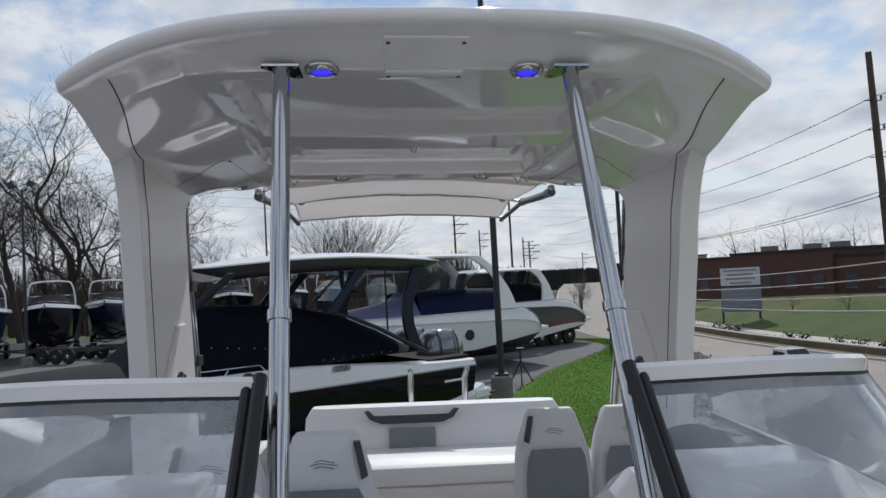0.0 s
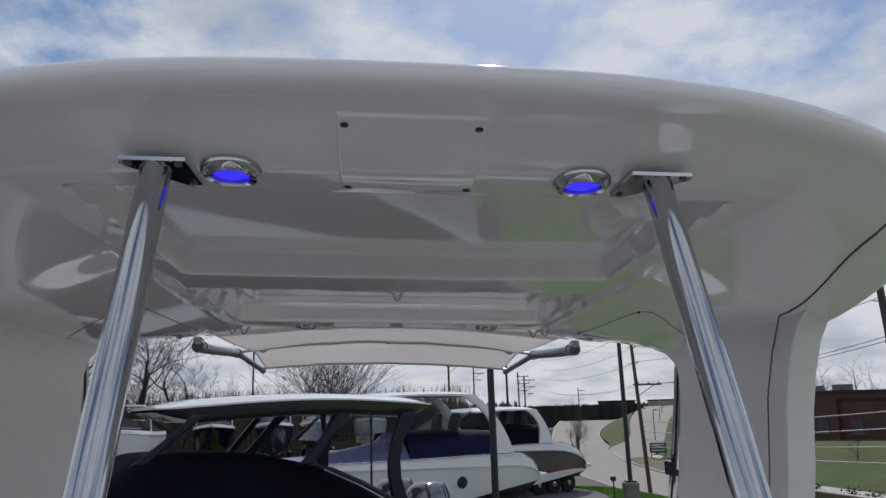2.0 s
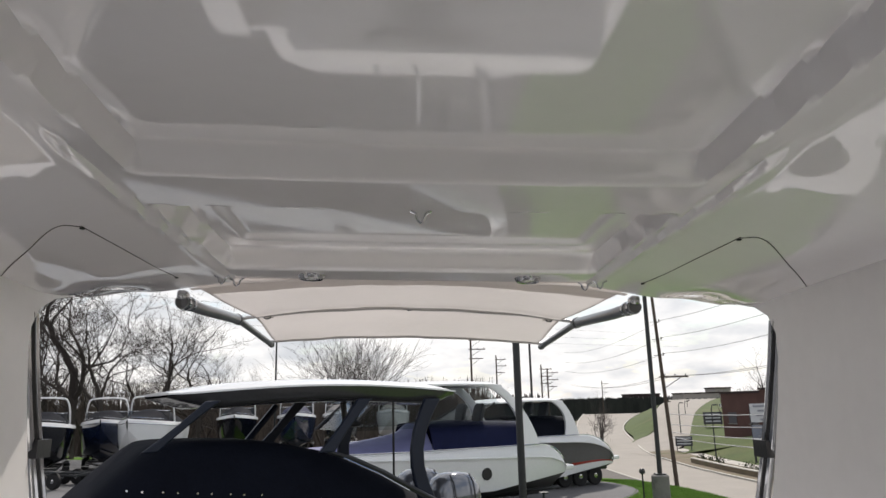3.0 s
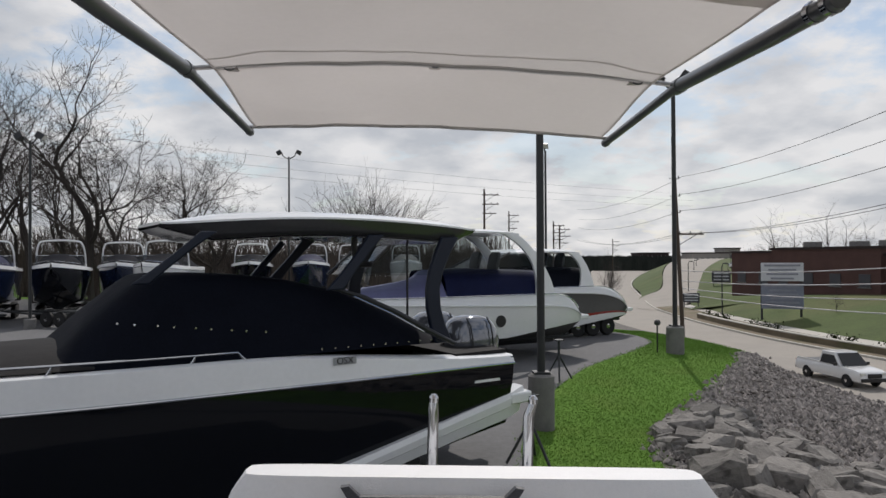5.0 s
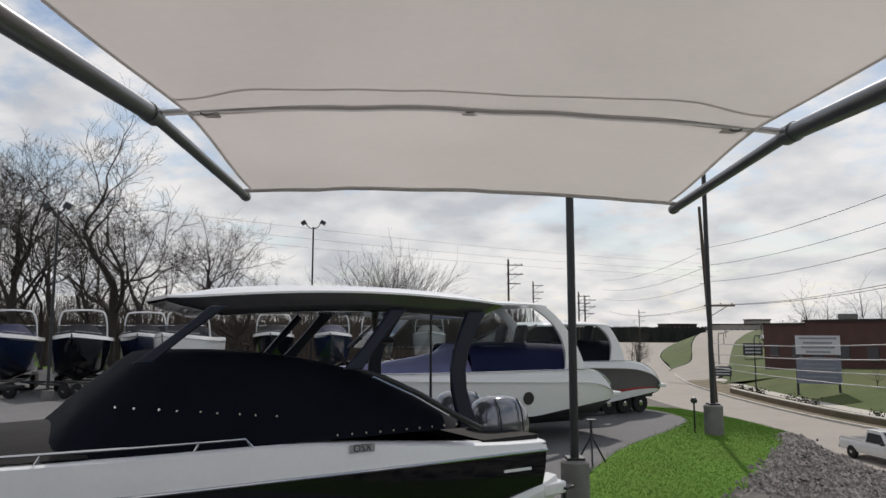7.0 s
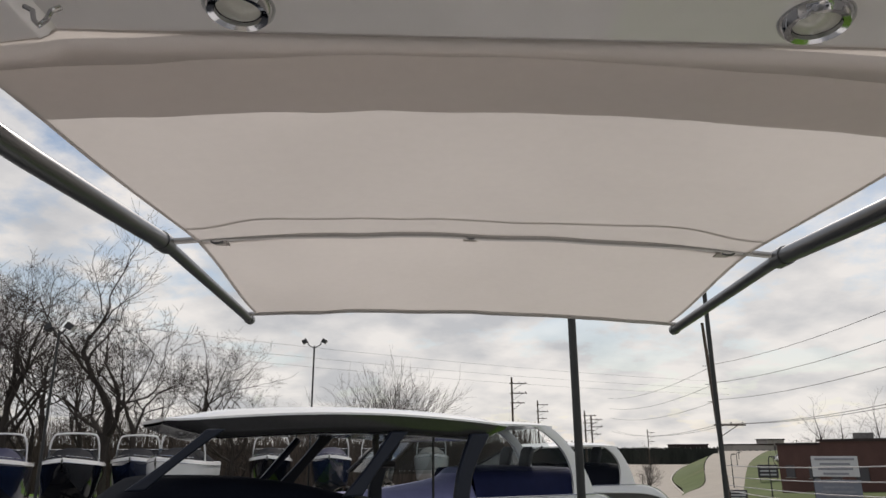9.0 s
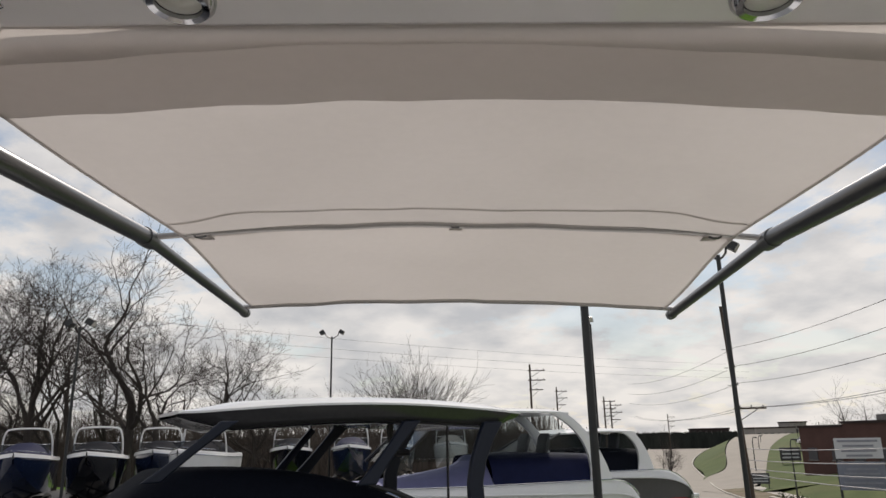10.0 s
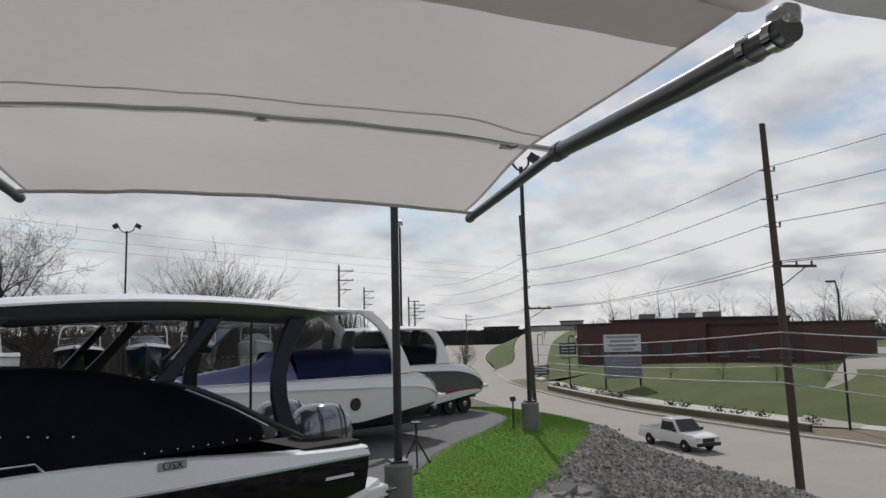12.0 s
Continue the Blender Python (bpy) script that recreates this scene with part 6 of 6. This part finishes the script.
PAINTS = [CAR_WHITE, GREY_HULL, NAVY_HULL, BLACK_HULL, SILVER]
for k in range(14):
    vehicle(73 + 2.7 * k + rc.uniform(-1, 1), 158 + 4.4 * k, -1.55 + 0.055 * k, rc.choice((10, 190)), PAINTS[k % 5], "parked car far up the hill")
ground_strip("hill_road", [([(31.5, 100, ROAD_Z + 0.03), (36, 114, -5.93), (40.4, 124, -5.65), (47.2, 134, -4.7), (57, 160, -2.2), (73, 200, -0.9), (110, 290, 0.1)], 0), ([(33.6, 93, ROAD_Z + 0.04), (38, 100, -5.7), (43.9, 110, -4.9), (54.4, 133, -2.9), (66, 158, -1.6), (93.7, 215, -0.4), (135, 300, 0.3)], 0)], ROAD, "pale side road climbing the hill", rows=4, category="road")
ground_strip("hill", [([(36, 94, ROAD_Z + 0.2), (40, 100, -5.6), (43.9, 110, -4.95), (54.4, 133, -2.95), (66, 158, -1.65), (93.7, 215, -0.45), (135, 300, 0.25)], 0), ([(44, 88, -4.2), (52, 98, -3.2), (60, 106, -2.9), (78, 130, -2.0), (104, 160, -1.6), (150, 215, -0.8), (200, 300, -0.3)], 0)], LAWN, "dry grass hillside beside the side road", rows=4)
ground_strip("median", [([(x, y, road_z(y) + 0.12) for x, y in ((37.8, 118.5), (43.8, 136), (51.4, 165), (64.4, 200), (78, 231))], 0), ([(40.4, 124.2, -5.62), (47.2, 134.5, -4.66), (57, 160.5, -2.15), (73, 201, -0.85), (86, 232, -0.5)], 0)], LAWN, "dry grass island between the roads", rows=6)
PALE = material("pale_far_wall", (0.30, 0.28, 0.26), rough=0.9, vary=0.1, scale=0.2)
for x, y, w, d, h, mt in ((126, 300, 16, 12, 6.4, PALE), (138, 305, 7, 10, 8.4, PALE), (112, 330, 14, 12, 6.6, DARKBRICK), (150, 320, 12, 9, 6.2, BRICK)):
    b = thing("far_building", pose(x, y, -4.0), "low flat-roofed building on the far hill", "building", "far buildings")
    g = Geo()
    g.box((0, 0, h / 2), (w, d, h))
    part("wall", g, mt, b)
    g = Geo()
    g.box((0, 0, h + 0.2), (w + 0.6, d + 0.6, 0.5))
    part("roof", g, DARKBRICK, b)
    for k in range(6):
        g = Geo()
        g.box((-w * 0.4 + w * 0.16 * k, -d / 2 - 0.05, h * 0.55), (w * 0.08, 0.2, h * 0.3))
        part("window", g, SIGN_DARK, b)


# ---- trees ----
def bare_tree(seed, height, spread, levels=5, trunk=0.22, stems=1):
    """A leafless tree: tapered trunk, crooked forking limbs and fine twigs. Returns wood and twig geometry."""
    rnd = random.Random(seed)
    wood, twigs = Geo(), Geo()

    def grow(p, d, length, r, level):
        steps = 5 if level < 2 else 4 if level < 4 else 2
        bend = (0.10, 0.17, 0.22, 0.24)[min(level, 3)]
        pts, rads = [p.copy()], [r]
        for k in range(steps):
            d = (d + Vector((rnd.gauss(0, bend), rnd.gauss(0, bend), rnd.gauss(0.05, bend * 0.7)))).normalized()
            p = p + d * length / steps
            pts.append(p.copy())
            rads.append(r * (1 - 0.38 * (k + 1) / steps))
        (wood if level < 3 else twigs).tube(pts, rads, 7 if level < 2 else 4 if level < 3 else 3, cap=False)
        if level >= levels:
            return
        n = 4 if level == 1 else 3 if level < 2 else rnd.choice((2, 3, 3))
        for k in range(n):
            at = rnd.uniform(0.35, 1.0) if k else 1.0
            i = min(int(at * steps), steps - 1)
            q = pts[i].lerp(pts[i + 1], at * steps - i)
            side = Vector((rnd.gauss(0, 1), rnd.gauss(0, 1), rnd.gauss(0.12, 0.4))).normalized()
            nd = (d * (0.9 if k == 0 else 0.55) + side * spread * (0.45 if k == 0 else 0.95)).normalized()
            grow(q, nd, length * rnd.uniform(0.60, 0.84), max(rads[i] * (0.78 if k == 0 else 0.58), 0.010), level + 1)

    for k in range(stems):
        a = 2.4 * k
        lean = 0.0 if stems == 1 else 0.06 + 0.36 * ((k * 0.618) % 1.0)
        grow(Vector((0, 0, -0.3)), Vector((math.cos(a) * lean, math.sin(a) * lean, 1)).normalized(), height * (0.27 if stems == 1 else 0.36), trunk, 0 if stems == 1 else 2)
    return wood, twigs


KINDS = [bare_tree(seed, hgt, spr, lv, tr, st) for seed, hgt, spr, tr, lv, st in (
    (3, 19.0, 0.66, 0.24, 6, 1), (11, 17.0, 0.74, 0.22, 6, 1), (23, 20.0, 0.56, 0.22, 6, 1), (31, 11.0, 0.36, 0.08, 6, 34), (47, 20.5, 0.64, 0.38, 7, 1), (53, 20.0, 0.62, 0.32, 7, 1),
    (61, 18.0, 0.70, 0.24, 5, 1), (67, 16.0, 0.78, 0.22, 5, 1))]
TREES = []


def plant(kind, x, y, z, s, rz, label="bare leafless winter tree with fine branching twigs"):
    while len(TREES) <= kind:
        TREES.append(None)
    m = pose(x, y, z, 0, 0, rz)
    if TREES[kind] is None:
        t = thing("bare_tree", m, label, "tree", "trees behind the yard")
        part("trunk", KINDS[kind][0], BARK, t)
        tagged(part("crown", KINDS[kind][1], TWIG, t, "fine bare twigs"), kind="stuff")
        TREES[kind] = t
    else:
        t = copy_thing(TREES[kind], m)
    t.scale = (s, s, s)
    return t


rt = random.Random(5)
plant(4, -22.9, 53.0, LOT_Z, 1.12, 20)
plant(5, -28.5, 50.0, LOT_Z, 1.05, 100)
plant(5, -32.5, 50.0, LOT_Z, 1.15, 250)
plant(4, -30.5, 54.0, LOT_Z, 1.0, 130)
plant(5, -25.5, 51.0, LOT_Z, 0.85, 30)
plant(5, -20.0, 52.0, LOT_Z, 0.82, 330)
plant(4, -38.0, 47.0, LOT_Z, 1.0, 300)
plant(5, -18.2, 56.0, LOT_Z, 0.84, 200)
plant(4, -15.5, 58.0, LOT_Z, 0.64, 60)
plant(5, -26.0, 57.0, LOT_Z, 0.8, 10)
plant(3, -4.9, 71, LOT_Z, 1.05, 40, "round many-stemmed bare tree with dense upright twigs")
for k in range(34):
    x = -62 + 54 * (k / 33) + rt.uniform(-1.5, 1.5)
    y = 54 + 10 * rt.random() + 7 * (k % 3)
    s = rt.uniform(0.55, 0.9) * (1.0 if x < -24 else 0.6)
    plant(rt.choice((0, 1, 2)), x, y, LOT_Z - 0.4, s, rt.uniform(0, 360))
for k in range(40):
    x = -60 + 95 * (k / 39) + rt.uniform(-2, 2)
    y = 100 + rt.uniform(-8, 25)
    plant(rt.choice((6, 7)), x, y, -5.5, rt.uniform(0.40, 0.60), rt.uniform(0, 360))
for k in range(26):
    plant(rt.choice((6, 7)), 66 + 84 * k / 25 + rt.uniform(-2, 2), 122 + rt.uniform(0, 12) - 24 * k / 25, -3.0, rt.uniform(0.7, 0.98), rt.uniform(0, 360))

for x, y in ((43, 72), (45, 66), (46.5, 60), (41, 80), (49, 56)):
    plant(6, x, y, -4.6, rt.uniform(0.18, 0.25), rt.uniform(0, 360), "small bare young tree on the lawn")

# brushwood behind the parked boats: too fine to count
rb = random.Random(9)
g = Geo()
for k in range(10500):
    t = rb.random()
    x, y = -75 + 84 * t, 58 + 16 * rb.random() + 10 * t
    h = rb.uniform(1.8, 7.0) * (1.0 if t < 0.6 else 0.92)
    lx, ly = rb.gauss(0, 1.0), rb.gauss(0, 0.8)
    w = rb.uniform(0.02, 0.06)
    p = Vector((x, y, LOT_Z - 0.8))
    q = p + Vector((lx, ly, h))
    g.grid([[p - Vector((w, 0, 0)), p + Vector((w, 0, 0))], [q - Vector((w * 0.4, 0, 0)), q + Vector((w * 0.4, 0, 0))]])
    for j in range(2):
        a = p.lerp(q, rb.uniform(0.3, 0.9))
        b = a + Vector((rb.gauss(0, 0.6), rb.gauss(0, 0.3), rb.uniform(0.2, 0.9)))
        g.grid([[a - Vector((w * 0.5, 0, 0)), a + Vector((w * 0.5, 0, 0))], [b - Vector((0.008, 0, 0)), b + Vector((0.008, 0, 0))]])
for k in range(2600):
    t = rb.random()
    p = Vector((62 + 95 * t, 126 - 22 * t + rb.uniform(0, 12), -3.2))
    q = p + Vector((rb.gauss(0, 0.9), rb.gauss(0, 0.8), rb.uniform(2.0, 6.0)))
    w = rb.uniform(0.05, 0.16)
    g.grid([[p - Vector((w, 0, 0)), p + Vector((w, 0, 0))], [q - Vector((w * 0.3, 0, 0)), q + Vector((w * 0.3, 0, 0))]])
tagged(part("brushwood", g, BRUSH, smooth=0), "dense brown brushwood behind the yard and the lawn", "bushes", kind="stuff")
g = Geo()
for k in range(7000):
    t = rb.random()
    x, y = -250 + 520 * t, 300 + 60 * rb.random()
    h = rb.uniform(5, 12) * (1.0 if x < 60 else 0.8)
    w = rb.uniform(0.4, 1.4)
    p = Vector((x, y, -7.5))
    g.grid([[p - Vector((w, 0, 0)), p + Vector((w, 0, 0))], [p + Vector((-w * 0.7 + rb.gauss(0, 0.5), 0, h * 0.7)), p + Vector((w * 0.7, 0, h * 0.75))], [p + Vector((-0.1, 0, h)), p + Vector((0.15, 0, h))]])
hedge = Geo()
for k in range(2600):
    t = rb.random()
    p = Vector((18 + 74 * t, 237 + 4 * t + rb.uniform(0, 10), -5.6))
    w, h = rb.uniform(0.3, 0.9), rb.uniform(5.0, 7.2)
    hedge.grid([[p - Vector((w, 0, 0)), p + Vector((w, 0, 0))], [p + Vector((-w * 0.8 + rb.gauss(0, 0.4), 0, h * 0.75)), p + Vector((w * 0.8, 0, h * 0.8))], [p + Vector((-0.1, 0, h)), p + Vector((0.2, 0, h))]])
tagged(part("hedge", hedge, HEDGE, smooth=0), "dense dark evergreen hedge across the far road", "hedge", kind="stuff")
tagged(part("far_woods", g, FAR_WOOD, smooth=0), "dark far line of winter woods", "woods", kind="stuff")


# ---- stones, gravel and grass ----
def stone_mesh(seed):
    """A broken limestone block: a skewed box with chipped corners."""
    r = random.Random(seed)
    bm = bmesh.new()
    bmesh.ops.create_cube(bm, size=1.0)
    bmesh.ops.bevel(bm, geom=bm.edges[:], offset=0.15, segments=1, affect="EDGES")
    for v in bm.verts:
        v.co += Vector((r.gauss(0, 0.055), r.gauss(0, 0.055), r.gauss(0, 0.045)))
    me = bpy.data.meshes.new("boulder")
    bm.to_mesh(me)
    bm.free()
    me.materials.append(ROCK)
    return me


def bank_point(a, b):
    """A place on the bank: a along it, b from the grass edge (0) to the stone crest (1)."""
    return BANK0[a].lerp(BANK1[a], b)


BANK0, BANK1 = along([(*p, LOT_Z - 0.15) for p in CREST], 400), along(GCREST, 400)
STONES = [stone_mesh(k) for k in range(9)]
rr = random.Random(21)
for k in range(290):
    t = rr.random()
    a = int(400 * (2.25 + 1.25 * t) / 11)
    b = (0.02 + 0.52 * rr.random() ** 1.1) * (1.15 - 0.75 * t)
    p = bank_point(a, b)
    s = rr.choice((0.17, 0.22, 0.27, 0.33, 0.40, 0.48)) * rr.uniform(0.85, 1.15) * (1.0 if b > 0.06 else 0.7)
    ob = new("boulder", STONES[k % 9])
    sz = s * rr.uniform(0.6, 1.0)
    ob.matrix_world = pose(p.x, p.y, p.z + sz * 0.30 - 0.35 * b, rr.uniform(-20, 20), rr.uniform(-20, 20), rr.uniform(0, 360)) @ Matrix.Diagonal((s * 1.35, s * 0.95, sz, 1))
    tagged(ob, "rough pale limestone boulder in the stone bank", "rock", "boulders of the bank")
g = Geo()
for k in range(34000):
    a = int(400 * (2.0 + 3.3 * rr.random()) / 11)
    b = rr.random()
    p = bank_point(a, b) + Vector((rr.gauss(0, 0.15), rr.gauss(0, 0.15), 0.0))
    s = rr.choice((0.035, 0.045, 0.055, 0.07, 0.095))
    o = len(g.v)
    q = rr.uniform(0, 6.28)
    for dx, dy, dz in ((1, 0, 0), (0, 0.8, 0.1), (-0.9, 0, 0), (0, -0.8, -0.1), (0.1, 0.1, 0.75), (0, 0, -0.6)):
        dx, dy = dx * math.cos(q) - dy * math.sin(q), dx * math.sin(q) + dy * math.cos(q)
        g.v.append((p.x + dx * s * rr.uniform(0.7, 1.2), p.y + dy * s, p.z + 0.03 + dz * s))
    for i in range(4):
        g.f.append((o + i, o + (i + 1) % 4, o + 4))
        g.f.append((o + (i + 1) % 4, o + i, o + 5))
tagged(part("gravel", g, PEBBLE, smooth=0), "loose grey crushed stone on the slope", "gravel", kind="stuff")
E0 = along([(*p, LOT_Z + 0.02) for p in LOT_EDGE], 400)
g = Geo()
for k in range(150000):
    a = int(400 * (2.2 + 5.4 * rr.random()) / 11)
    b = rr.uniform(-0.01, 1.03)
    p = E0[a].lerp(BANK0[a], b) + Vector((rr.gauss(0, 0.10), rr.gauss(0, 0.10), 0))
    h, w = rr.uniform(0.010, 0.030), rr.uniform(0.005, 0.011)
    q = rr.uniform(0, 3.14)
    cx, cy = math.cos(q) * w, math.sin(q) * w
    lx, ly = rr.gauss(0, 0.025), rr.gauss(0, 0.025)
    o = len(g.v)
    g.v.extend(((p.x - cx, p.y - cy, p.z - 0.01), (p.x + cx, p.y + cy, p.z - 0.01), (p.x + lx, p.y + ly, p.z + h)))
    g.f.append((o, o + 1, o + 2))
tagged(part("grass", g, BLADES, smooth=0), "short bright green spring grass", "grass", kind="stuff")
